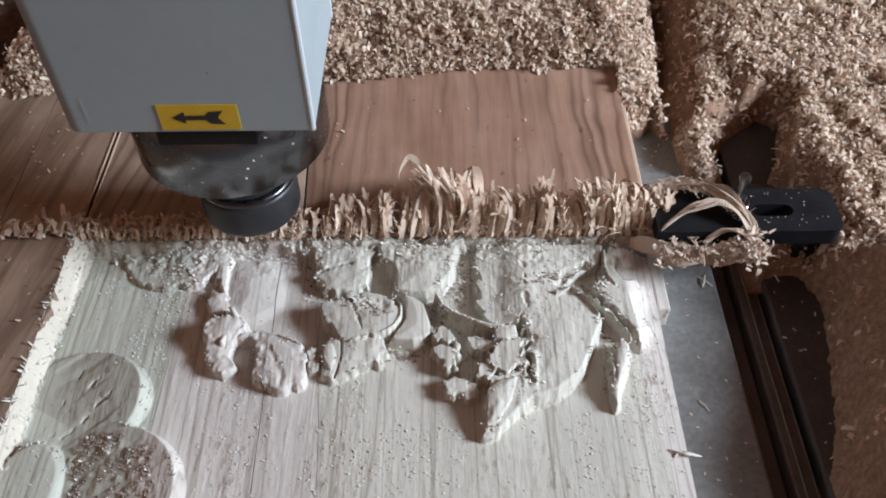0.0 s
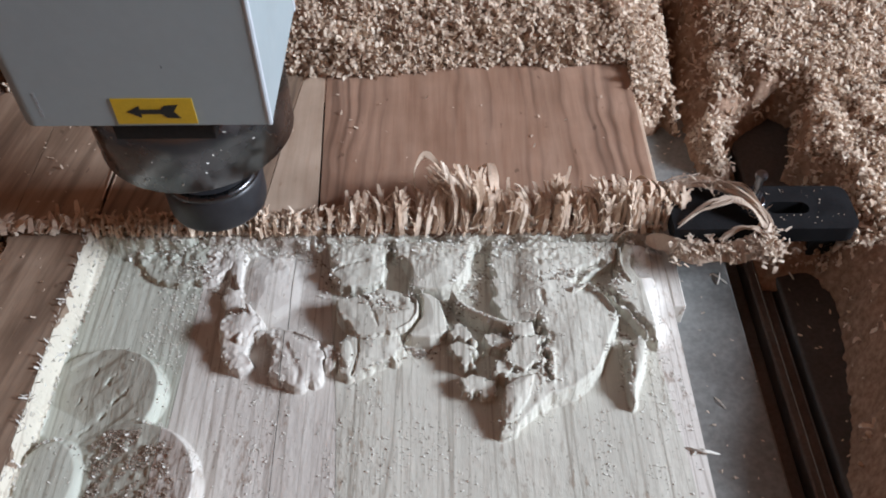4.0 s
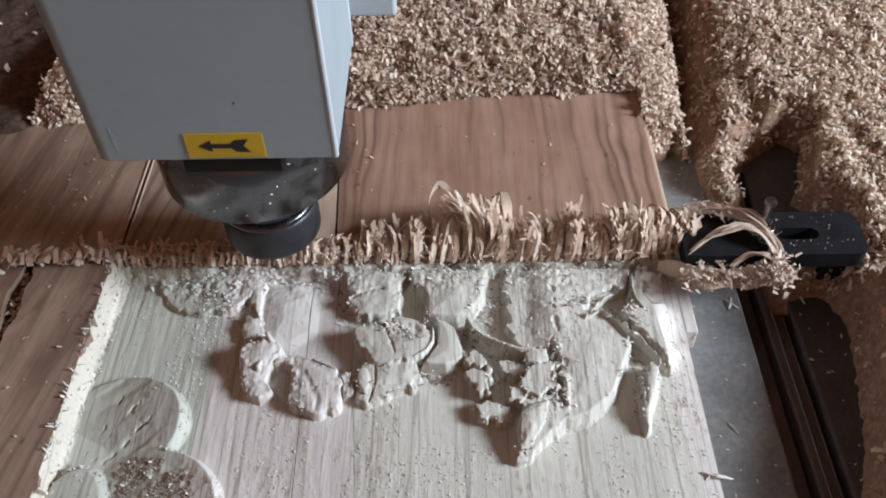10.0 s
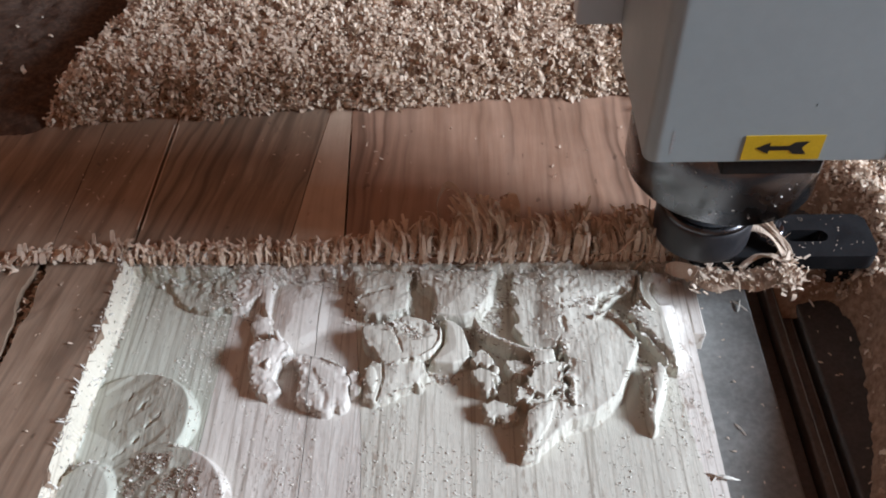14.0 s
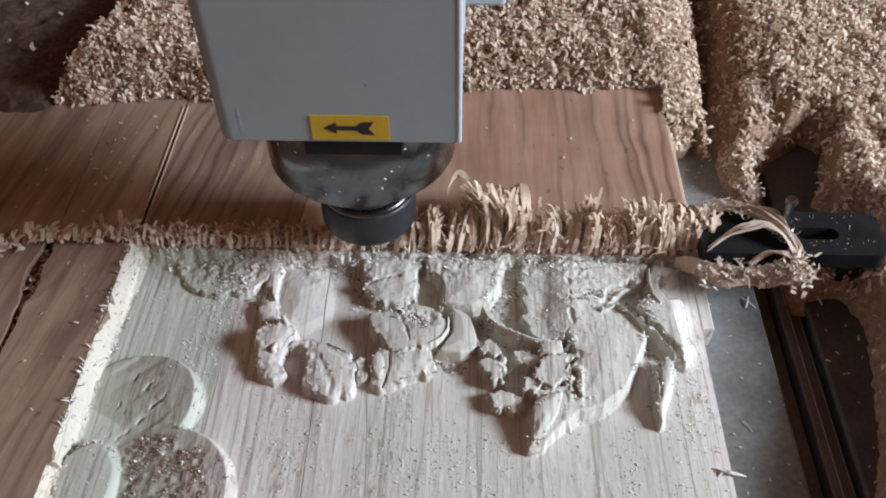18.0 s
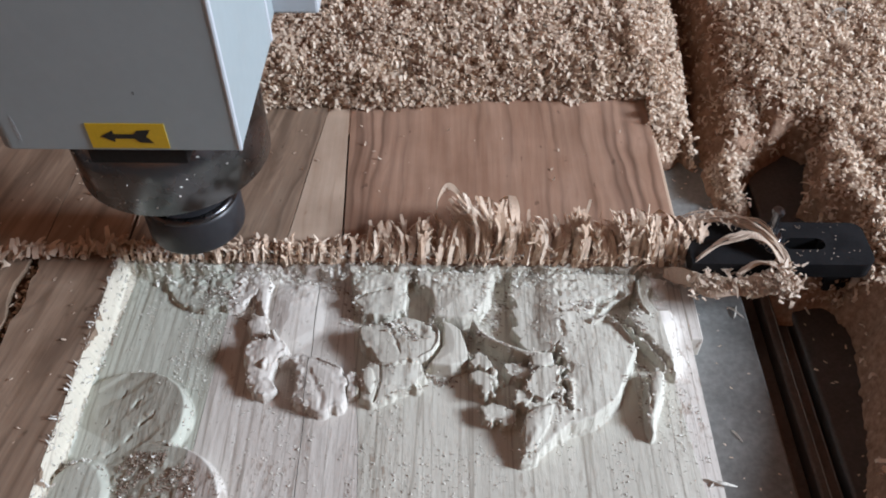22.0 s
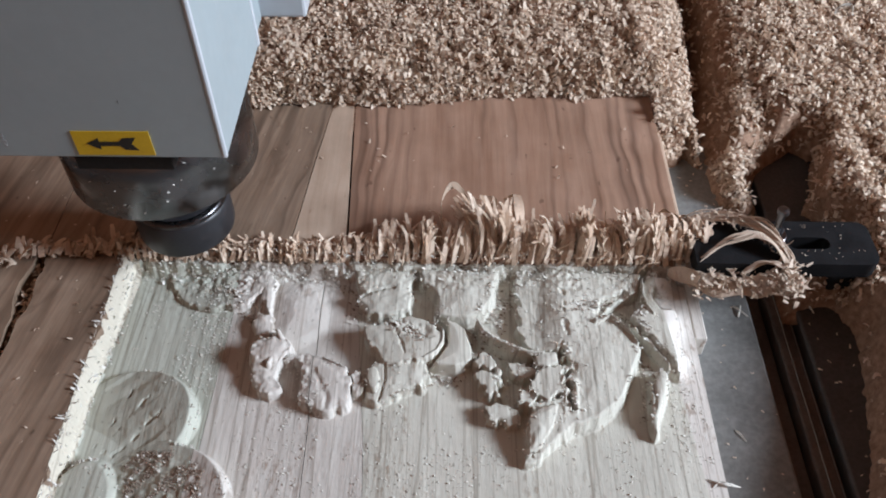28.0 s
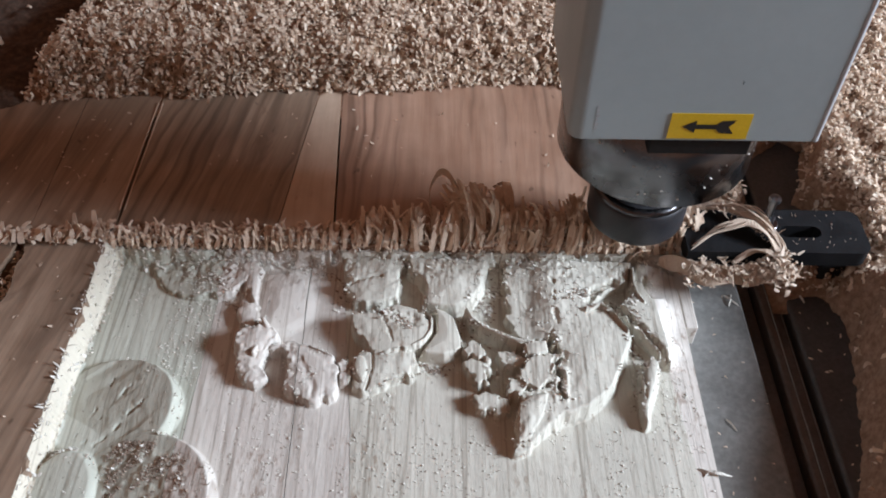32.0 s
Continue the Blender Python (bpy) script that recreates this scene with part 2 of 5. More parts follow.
def place(tree, scale=(1, 1, 1), slant=0.0):
    """Object space in metres; slant turns the grain away from y before it is drawn out."""
    c = tree.nodes.new("ShaderNodeTexCoord")
    a = tree.nodes.new("ShaderNodeMapping")
    a.inputs["Rotation"].default_value = (0, 0, slant)
    m = tree.nodes.new("ShaderNodeMapping")
    m.inputs["Scale"].default_value = scale
    tree.links.new(c.outputs["Object"], a.inputs["Vector"])
    tree.links.new(a.outputs["Vector"], m.inputs["Vector"])
    return m.outputs["Vector"]


def bump(tree, bsdf, height, strength, distance):
    n = node(tree, "ShaderNodeBump", Strength=strength, Distance=distance)
    tree.links.new(height, n.inputs["Height"])
    tree.links.new(n.outputs["Normal"], bsdf.inputs["Normal"])


def wood(name, light_col, mid, dark, line, rough=0.5, lines=1.0, slant=0.0):
    """Planed timber with its grain along y, crossed by thin dark growth lines."""
    m, t, b = material(name, rough)
    broad = noise_node(t, place(t, (1, 0.12, 1), slant), 0.022, 4, 0.55, 0.8)
    bands = ramp(t, broad, [(0.30, dark), (0.45, mid), (0.56, light_col), (0.70, mid)])
    fine = noise_node(t, place(t, (1, 0.03, 1), slant), 0.0022, 4, 0.6)
    col = mixed(t, 0.30, bands, ramp(t, fine, [(0.3, dark), (0.7, light_col)]))
    sway = node(t, "ShaderNodeTexNoise", Scale=1 / 0.045, Detail=2.0, Roughness=0.5)
    t.links.new(place(t, (1, 0.7, 1), slant), sway.inputs["Vector"])
    moved = t.nodes.new("ShaderNodeVectorMath")
    moved.operation = "MULTIPLY_ADD"
    moved.inputs[1].default_value = (0.014, 0.0, 0.0)
    t.links.new(sway.outputs["Color"], moved.inputs[0])
    t.links.new(place(t, (1, 0.02, 0), slant), moved.inputs[2])
    for size, width, shade, levels in ((0.034, 0.045, 0.62, (0.45, 0.56)), (0.015, 0.08, 0.30, (0.5,))):
        wavy = noise_node(t, moved.outputs[0], size, 1.5, 0.45)
        for level in levels:
            thin = ramp(t, wavy, [(level - width, (0, 0, 0)), (level, (shade, shade, shade)), (level + width * 0.5, (0, 0, 0))])
            patch = ramp(t, noise_node(t, place(t, (1, 0.3, 1)), 0.05 + level * 0.04, 3), [(0.36, (0.1, 0.1, 0.1)), (0.60, (1, 1, 1))])
            col = mixed(t, mixed(t, lines, (0, 0, 0), mixed(t, 1.0, thin, patch, "MULTIPLY")), col, line)
    knots = noise_node(t, place(t, (1, 0.25, 1), slant), 0.013, 4, 0.6, 1.5)
    col = mixed(t, ramp(t, knots, [(0.60, (0, 0, 0)), (0.72, (0.45, 0.45, 0.45))]), col, dark)
    smear = noise_node(t, place(t), 0.03, 5, 0.6)
    col = mixed(t, 0.35, col, ramp(t, smear, [(0.35, (0.55, 0.5, 0.46)), (0.65, (1, 1, 1))]), "MULTIPLY")
    spots = noise_node(t, place(t, (1, 0.5, 1)), 0.006, 2)
    col = mixed(t, ramp(t, spots, [(0.70, (0, 0, 0)), (0.76, (0.5, 0.5, 0.5))]), col, line)
    t.links.new(col, b.inputs["Base Color"])
    t.links.new(ramp(t, smear, [(0.3, (rough - 0.12,) * 3), (0.7, (rough + 0.15,) * 3)]), b.inputs["Roughness"])
    bump(t, b, fine, 0.25, 0.0004)
    return m


def cut_wood(name, tint):
    """Freshly milled pale timber: smooth planes, soft streaks along y, torn brown patches and small pits."""
    m, t, b = material(name, 0.75)
    shade = lambda c: tuple(p * q for p, q in zip(c, tint))  # noqa: E731
    streaks = noise_node(t, place(t, (1, 0.03, 0.3)), 0.0060, 4, 0.55, 0.3)
    broad = noise_node(t, place(t, (1, 0.15, 0.3)), 0.040, 4)
    col = mixed(t, 0.5, ramp(t, streaks, [(0.3, shade((0.60, 0.555, 0.49))), (0.7, shade((0.70, 0.66, 0.585)))]), ramp(t, broad, [(0.35, shade((0.55, 0.515, 0.455))), (0.65, shade((0.76, 0.71, 0.635)))]))
    for size, level, wide, deep in ((0.016, 0.495, 0.018, 0.7), (0.011, 0.53, 0.014, 0.55), (0.023, 0.46, 0.03, 0.3)):
        stripe = noise_node(t, place(t, (1, 0.02, 0.2)), size, 2, 0.5, 0.25)
        col = mixed(t, ramp(t, stripe, [(level - wide, (0, 0, 0)), (level, (deep,) * 3), (level + wide * 0.6, (0, 0, 0))]), col, shade((0.34, 0.29, 0.24)))
    hairs = noise_node(t, place(t, (1, 0.06, 0.4)), 0.0018, 3, 0.6)
    col = mixed(t, ramp(t, hairs, [(0.60, (0, 0, 0)), (0.72, (0.25, 0.25, 0.25))]), col, shade((0.38, 0.31, 0.25)))
    specks = noise_node(t, place(t, (1, 0.35, 1)), 0.0030, 3, 0.6)
    gather = ramp(t, noise_node(t, place(t, (1, 0.5, 1)), 0.030, 3), [(0.49, (0, 0, 0)), (0.61, (1, 1, 1))])
    torn = mixed(t, 1.0, ramp(t, specks, [(0.55, (0, 0, 0)), (0.65, (0.65, 0.65, 0.65))]), gather, "MULTIPLY")
    col = mixed(t, torn, col, shade((0.30, 0.21, 0.15)))
    pits = noise_node(t, place(t, (1, 0.6, 1)), 0.0021, 2, 0.5)
    col = mixed(t, ramp(t, pits, [(0.69, (0, 0, 0)), (0.73, (0.55, 0.55, 0.55))]), col, shade((0.22, 0.18, 0.14)))
    t.links.new(col, b.inputs["Base Color"])
    b.inputs["Specular IOR Level"].default_value = 0.3
    fuzz = noise_node(t, place(t, (1, 0.14, 1)), 0.0022, 4, 0.6)
    bump(t, b, mixed(t, 0.6, fuzz, mixed(t, 1.0, specks, gather, "MULTIPLY")), 0.6, 0.0010)
    return m


def chip_mat(name, lo, hi, rough=0.8, through_light=0.35):
    """Thin flakes of wood, each of its own tint, that let some light through."""
    m, t, b = material(name, rough)
    g = t.nodes.new("ShaderNodeNewGeometry")
    col = ramp(t, g.outputs["Random Per Island"], [(0.0, lo), (0.55, tuple((p + q) / 2 for p, q in zip(lo, hi))), (1.0, hi)])
    fibre = noise_node(t, place(t), 0.0012, 3)
    col = mixed(t, 0.35, col, ramp(t, fibre, [(0.3, (0.6, 0.55, 0.5)), (0.7, (1, 1, 1))]), "MULTIPLY")
    t.links.new(col, b.inputs["Base Color"])
    b.inputs["Specular IOR Level"].default_value = 0.2
    thin = t.nodes.new("ShaderNodeBsdfTranslucent")
    t.links.new(col, thin.inputs["Color"])
    both = t.nodes.new("ShaderNodeMixShader")
    both.inputs[0].default_value = through_light
    t.links.new(b.outputs[0], both.inputs[1])
    t.links.new(thin.outputs[0], both.inputs[2])
    t.links.new(both.outputs[0], t.nodes["Material Output"].inputs["Surface"])
    return m


def dust_mat(name, lo, mid, hi):
    m, t, b = material(name, 0.9)
    a = noise_node(t, place(t), 0.004, 6, 0.65)
    col = ramp(t, a, [(0.3, lo), (0.5, mid), (0.7, hi)])
    t.links.new(col, b.inputs["Base Color"])
    bump(t, b, noise_node(t, place(t), 0.0025, 5, 0.7), 0.9, 0.002)
    return m


def plain(name, colour, rough, metal=0.0, wear=0.15, size=0.02, bumpy=0.1):
    m, t, b = material(name, rough, metal)
    n = noise_node(t, place(t), size, 6, 0.6)
    n2 = noise_node(t, place(t), size / 9, 4, 0.6)
    dark = tuple(c * (1 - wear) for c in colour)
    lite = tuple(min(1, c * (1 + wear)) for c in colour)
    col = mixed(t, 0.5, ramp(t, n, [(0.35, dark), (0.65, lite)]), ramp(t, n2, [(0.35, dark), (0.65, lite)]))
    t.links.new(col, b.inputs["Base Color"])
    t.links.new(ramp(t, n, [(0.3, (max(0.03, rough - 0.1),) * 3), (0.7, (min(1, rough + 0.1),) * 3)]), b.inputs["Roughness"])
    bump(t, b, n2, bumpy, 0.0004)
    return m


WOOD = wood("timber_top", (0.47, 0.30, 0.215), (0.40, 0.24, 0.165), (0.29, 0.16, 0.105), (0.07, 0.032, 0.02))
WOOD_DARK = wood("timber_top_dark", (0.41, 0.30, 0.22), (0.30, 0.21, 0.148), (0.15, 0.10, 0.07), (0.05, 0.03, 0.021), lines=0.9, slant=0.16)
WOOD_PALE = wood("timber_sapwood", (0.62, 0.48, 0.37), (0.56, 0.43, 0.33), (0.46, 0.34, 0.25), (0.30, 0.16, 0.09), lines=0.2)
CUT = cut_wood("cut_wood", (0.975, 0.974, 1.003))
CUT_CREAM = cut_wood("cut_wood_cream", (0.93, 0.915, 0.855))
CUT_COOL = cut_wood("cut_wood_cool", (0.885, 0.912, 0.897))
CUT_GREY = cut_wood("cut_wood_grey", (0.77, 0.835, 0.81))
CHIPS = chip_mat("chips", (0.65, 0.49, 0.375), (0.935, 0.81, 0.675), 0.9, 0.18)
FRINGE = chip_mat("fringe", (0.66, 0.47, 0.34), (0.95, 0.80, 0.66), 0.65, 0.10)
SPLINTER = chip_mat("splinter", (0.58, 0.44, 0.34), (0.88, 0.76, 0.64), 0.7, 0.15)
CRUMB = chip_mat("crumb", (0.66, 0.63, 0.57), (0.86, 0.84, 0.79), 0.85, 0.08)
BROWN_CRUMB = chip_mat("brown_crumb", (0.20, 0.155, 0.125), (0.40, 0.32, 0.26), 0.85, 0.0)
DUST = dust_mat("packed_dust", (0.21, 0.12, 0.074), (0.33, 0.20, 0.133), (0.48, 0.32, 0.225))
# the same dust darkened, so that its colour carries the shade at the far left
SHADED_DUST = dust_mat("shaded_dust", (0.045, 0.026, 0.018), (0.085, 0.050, 0.034), (0.15, 0.09, 0.06))
PAINT = plain("grey_paint", (0.325, 0.377, 0.392), 0.45, 0, 0.04, 0.05, 0.05)
EDGE_PAINT = plain("pale_paint", (0.50, 0.53, 0.56), 0.4, 0, 0.04, 0.05, 0.05)
RIM = plain("worn_rim", (0.10, 0.10, 0.105), 0.25, 1.0, 0.1, 0.01, 0.02)
STEEL = plain("dull_steel", (0.17, 0.175, 0.185), 0.25, 1.0, 0.08, 0.02, 0.03)
BLACKENED = plain("blackened_steel", (0.018, 0.018, 0.021), 0.45, 0.0, 0.3, 0.01, 0.08)
BLACK = plain("black_paint", (0.058, 0.053, 0.050), 0.55, 0, 0.35, 0.02, 0.1)
CLAMP_BLACK = plain("clamp_black", (0.013, 0.0135, 0.0150), 0.5, 0, 0.35, 0.012, 0.15)
RUBBER = plain("dark_slot", (0.02, 0.018, 0.017), 0.7, 0, 0.3)
BED = plain("grey_plate", (0.19, 0.19, 0.183), 0.5, 0, 0.3, 0.03, 0.15)
RAIL = plain("rail_metal", (0.080, 0.064, 0.054), 0.5, 0.0, 0.35, 0.02, 0.1)
YELLOW = plain("yellow_film", (0.62, 0.40, 0.015), 0.45, 0, 0.1, 0.01, 0.05)
INK = plain("black_ink", (0.012, 0.010, 0.008), 0.5, 0, 0.2)
MARK = plain("grey_mark", (0.33, 0.34, 0.35), 0.6, 0, 0.3, 0.004)
BRIGHT = plain("zinc", (0.62, 0.64, 0.66), 0.3, 1.0, 0.1, 0.01, 0.05)
# brown of the added room, chosen for the warm fill it throws into shadows
BOUNCE_WALLS = plain("bounce_wall", (0.69, 0.435, 0.30), 0.85, 0, 0.15, 0.5, 0.1)
GLASSY = plain("window_paint", (0.7, 0.7, 0.68), 0.5, 0, 0.1, 0.1)

for dull in (RUBBER, BOUNCE_WALLS, CLAMP_BLACK):
    dull.node_tree.nodes["Principled BSDF"].inputs["Specular IOR Level"].default_value = 0.15

# ---------------------------------------------------------------- unseen shell, added for warm bounced fill
ROOM = (-3.0, 1.68, -2.6, 2.6, -0.86, 2.3)


def shell():
    x0, x1, y0, y1, z0, z1 = ROOM
    th = 0.12

    def slab(name, label, *b):
        tagged(obj(name, finish(box_bm(*b), name, BOUNCE_WALLS)), label, "wall", "", "structure")

    slab("floor", "unseen brown floor under the machine, added to bounce warm light", x0 - th, x1 + th, y0 - th, y1 + th, z0 - th, z0)
    slab("ceiling", "unseen brown ceiling above the machine, added to bounce warm light", x0 - th, x1 + th, y0 - th, y1 + th, z1, z1 + th)
    slab("wall_west", "unseen plain brown wall, added to bounce warm light", x0 - th, x0, y0, y1, z0, z1)
    slab("wall_north", "unseen plain brown wall, added to bounce warm light", x0 - th, x1 + th, y1, y1 + th, z0, z1)
    slab("wall_south", "unseen plain brown wall, added to bounce warm light", x0 - th, x1 + th, y0 - th, y0, z0, z1)
    wy0, wy1, wz0, wz1 = -0.62, 0.12, 0.45, 1.05
    bm = box_bm(x1, x1 + th, y0, wy0, z0, z1)
    box_bm(x1, x1 + th, wy1, y1, z0, z1, 0, bm)
    box_bm(x1, x1 + th, wy0, wy1, z0, wz0, 0, bm)
    box_bm(x1, x1 + th, wy0, wy1, wz1, z1, 0, bm)
    tagged(obj("wall_east", finish(bm, "wall_east", BOUNCE_WALLS)), "unseen brown wall with a window opening, added to bounce warm light", "wall", "", "structure")
    bm = bmesh.new()
    f = 0.05
    for b in ((wy0, wy0 + f, wz0, wz1), (wy1 - f, wy1, wz0, wz1), (wy0 + f, wy1 - f, wz0, wz0 + f), (wy0 + f, wy1 - f, wz1 - f, wz1)):
        box_bm(x1 + 0.02, x1 + 0.08, *b, 0.004, bm)
    tagged(obj("window_1", finish(bm, "window_1", GLASSY)), "pale painted window frame in the workshop wall", "window", "", "structure")


shell()

# ---------------------------------------------------------------- machine bed
def bed():
    low = -0.060
    base = finish(box_bm(-0.75, 0.75, -0.9, 1.0, ROOM[4], low), "machine_bed", BLACK)
    tagged(obj("machine_bed", base), "black machine table under the panel", "machine bed", "", "structure")
    table = thing("bed_strips", "grey plates and dark slotted rails of the machine table", "machine bed", "", "structure")
    part("bed_plate", box_bm(-0.60, -0.36, -0.9, 1.0, low, -0.0305, 0.0015), BED, table)
    part("bed_plate", box_bm(-0.355, 0.1665, -0.9, 1.0, low, -0.0305, 0.0015), BED, table, "scratched grey plate")
    part("slot_rail", box_bm(0.1685, 0.1765, -0.9, 1.0, low, -0.040, 0.0008), RAIL, table, "dusty dark slot floor")
    part("slot_rail", box_bm(0.1775, 0.1835, -0.9, 1.0, low, -0.0325, 0.0012), RAIL, table, "dark metal rail")
    for at, up in ((0.1822, -0.0325), (0.1892, -0.0365)):
        part("rail_ridge", box_bm(at - 0.0003, at + 0.0003, -0.9, 1.0, up - 0.001, up + 0.0004, 0.0002), BED, table, "thin worn ridge")
    part("slot_rail", box_bm(0.1845, 0.1905, -0.9, 1.0, low, -0.0365, 0.0010), RAIL, table)
    part("bed_plate", box_bm(0.1920, 0.70, -0.9, 1.0, low, -0.0305, 0.0015), BLACK, table, "black plate")


bed()

# ---------------------------------------------------------------- the panel
X0, X1, YC, BOTTOM = -0.181, 0.1265, -0.005, -0.030
FLOOR = -15.0


def oval(x, y, cx, cy, rx, ry, turn=0.0):
    c, s = math.cos(radians(turn)), math.sin(radians(turn))
    u, v = (x - cx) * c + (y - cy) * s, -(x - cx) * s + (y - cy) * c
    return (1 - np.hypot(u / rx, v / ry)) * min(rx, ry), u / rx, v / ry


def relief(x, y):
    """Height of the carved ground and its ornament, from metres to metres."""
    mx, my = x, y
    calm_x, calm_y = mx * 1000, my * 1000
    x = calm_x + 1.1 * vnoise(mx, my, 0.006, 3) + 1.0 * vnoise(mx, my, 0.0024, 13)
    y = calm_y + 1.1 * vnoise(mx, my, 0.006, 4) + 1.0 * vnoise(mx, my, 0.0024, 14)
    z = np.full(x.shape, FLOOR) + 0.2 * fbm(mx, my / 8, 0.003, 5) + 0.35 * fbm(mx, my / 2, 0.04, 25)
    soft = fbm(mx, my, 0.012, 15)
    ragged = 1.2 * vnoise(mx, my, 0.0045, 33) + 0.9 * vnoise(mx, my, 0.0019, 34)
    splinter = vnoise(mx, my / 7, 0.0016, 35) + 0.6 * vnoise(mx, my / 4, 0.0008, 36)

    def up(d, top, wall=1.3):
        k = smooth(0, wall, d)
        return np.maximum(z, FLOOR + (top - FLOOR) * k)

    def pit(d, depth, wall=2.0):
        return z - depth * smooth(0, wall, d)

    def dig(d, floor, wall=2.0):
        return np.where(d > 0, np.minimum(z, z + (floor - z) * smooth(0, wall, d)), z)

    # large flower at the near corner: dished petals that rise to their right rims
    d, u, v = oval(calm_x, calm_y, -156, -100, 34, 28, -4)
    torn = vnoise(mx * 0.6 - my * 0.8, (mx * 0.8 + my * 0.6) / 9, 0.0042, 37) * smooth(-30, 0, -np.abs(calm_x + 152 + 0.3 * (calm_y + 100)))
    top = -10.2 + 6.0 * u + 0.6 * v * v - 4.5 * smooth(-98, -116, calm_y) + 0.9 * np.minimum(torn + 0.25, 0.12)
    top = np.maximum(top, FLOOR + 0.4)
    near = np.hypot(calm_x + 134, calm_y + 150)
    top = np.where(near < 37, np.minimum(top, -10.6 + 6.4 * (calm_x + 134) / 37), top)
    z = up(np.maximum(d, 37 - near), top, 2.8)
    for line in ([(-147, -88), (-156, -101), (-166, -117)], [(-158, -86), (-163, -102), (-170, -115)], [(-139, -98), (-150, -109), (-160, -119)]):
        z = pit(0.5 + 0.8 * ragged - along(line, x, y), 1.1, 0.9)
    d, u, v = oval(calm_x, calm_y, -134, -150, 37, 37)
    rough = vnoise(mx, my, 0.0028, 38) * smooth(0.9, 0.5, np.hypot(u + 0.05, v - 0.1))
    z = up(d, np.maximum(-10.4 + 6.4 * u + 0.55 * rough, FLOOR + 0.4), 2.8)
    d, u, v = oval(calm_x, calm_y, -167, -146, 17, 26)
    z = up(d, -7.6 - 1.8 * (u * u + v * v), 4.0)
    # low fan leaf in the far corner, rough towards the uncut timber
    d = inside([(-159, -8), (-156, -16), (-151, -24), (-145, -29), (-136, -33), (-122, -33), (-110, -32), (-106, -26), (-102, -19), (-101, -9), (-104, 1), (-158, 3)], x, y)
    z = up(d, -13.0 + 3.2 * smooth(-158, -104, x) + 0.9 * smooth(-30, -12, calm_y) * (0.6 * soft + 0.5 * ragged), 1.0)
    # smooth dome with its stem, hollow and hanging bud
    d = inside([(-98, -23), (-93, -17), (-81, -15), (-74, -21), (-70, -33), (-70, -44), (-80, -52), (-88, -55), (-95, -49), (-99, -34)], calm_x, calm_y)
    z = up(d + 6, -13.6 + 3.2 * smooth(0, 22, d + 6), 7.0)
    d = inside([(-106, -7), (-98, -8), (-96, -23), (-97, -31), (-94, -42), (-93, -53), (-103, -53), (-105, -44), (-104, -33), (-106, -19)], x, y)
    z = up(d + 0.5, -10.2 + 0.7 * smooth(0, 5, d) + 0.4 * soft, 1.6)
    z = dig(inside([(-107, -33), (-104, -28), (-100, -29), (-97, -38), (-99, -39), (-105, -37)], x, y), -12.5, 1.5)
    d = inside([(-103, -62), (-100, -58), (-93, -56), (-84, -56), (-81, -61), (-86, -70), (-88, -77), (-85, -84), (-91, -88), (-97, -86), (-100, -76)], x, y)
    z = up(d + 0.8, -5.0 + 1.0 * smooth(0, 6, d) + 0.6 * ragged * smooth(4, 0, d) - 4.2 * smooth(-66, -74, y), 1.2)
    z = up(3.0 - along([(-90, -52), (-87, -58), (-92, -72)], calm_x, calm_y), -4.6, 2.4)
    # leaf beside the bud, arched along its far rim
    d = inside([(-83, -67), (-75, -64), (-65, -65), (-53, -72), (-50, -82), (-51, -93), (-59, -97), (-69, -95), (-73, -93), (-75, -85), (-74, -76), (-77, -71)], x, y)
    z = up(d + 0.6, -7.6 + 0.9 * smooth(0, 7, d) + 0.6 * ragged * smooth(5, 0, d) - 1.6 * smooth(-78, -97, y), 1.0)
    z = pit(2.5 - along([(-70, -74), (-64, -85), (-61, -93)], x, y), 0.6, 2.5)
    z = up(1.7 - along([(-84, -68), (-75, -66), (-65, -67), (-53, -73)], calm_x, calm_y), -6.4, 1.6)
    z = up(inside([(-51, -77), (-46, -73), (-43, -78), (-44, -86), (-49, -86)], x, y) + 0.6, -8.6 + 0.5 * soft + 0.5 * ragged, 1.0)
    # shell below the flower head
    d = inside([(-45, -78), (-42, -69), (-36, -65), (-25, -63), (-14, -68), (-10, -75), (-15, -83), (-25, -87), (-39, -93), (-42, -90)], x, y)
    fan = np.arctan2(calm_y + 54, calm_x + 22)
    z = up(d, -8.2 + 1.7 * smooth(0, 11, d) + 0.16 * np.sin(fan * 13) - 2.4 * smooth(-76, -93, calm_y) + 0.3 * ragged * smooth(3, 0, d), 1.6)
    d, u, v = oval(calm_x, calm_y, -39, -79, 4.2, 9.5, 8)
    z = up(d, -5.8 - 1.2 * u * u - 1.5 * v * v, 1.4)
    z = pit(0.9 - along([(-34, -68), (-33, -80), (-36, -90)], calm_x, calm_y), 1.6, 0.9)
    # leaves along the cutting line
    d = inside([(-55, -3), (-54, -16), (-51, -28), (-46, -40), (-33, -39), (-23, -36), (-21, -27), (-22, -19), (-20, -15), (-19, -4)], x, y)
    z = up(d, -8.4 + 1.0 * smooth(0, 9, d) + 0.5 * soft, 2.0)
    z = pit(1.6 - along([(-49, -25), (-43, -22), (-33, -19)], x, y), 1.2, 1.6)
    d = inside([(-20, -6), (27, -7), (24, -18), (23, -28), (17, -38), (8, -43), (-1, -43), (-10, -41), (-10, -28), (-13, -22), (-19, -18)], calm_x, calm_y)
    z = up(d, -6.8 + 1.6 * smooth(0, 16, d) + 0.05 * splinter + 0.25 * soft, 3.0)
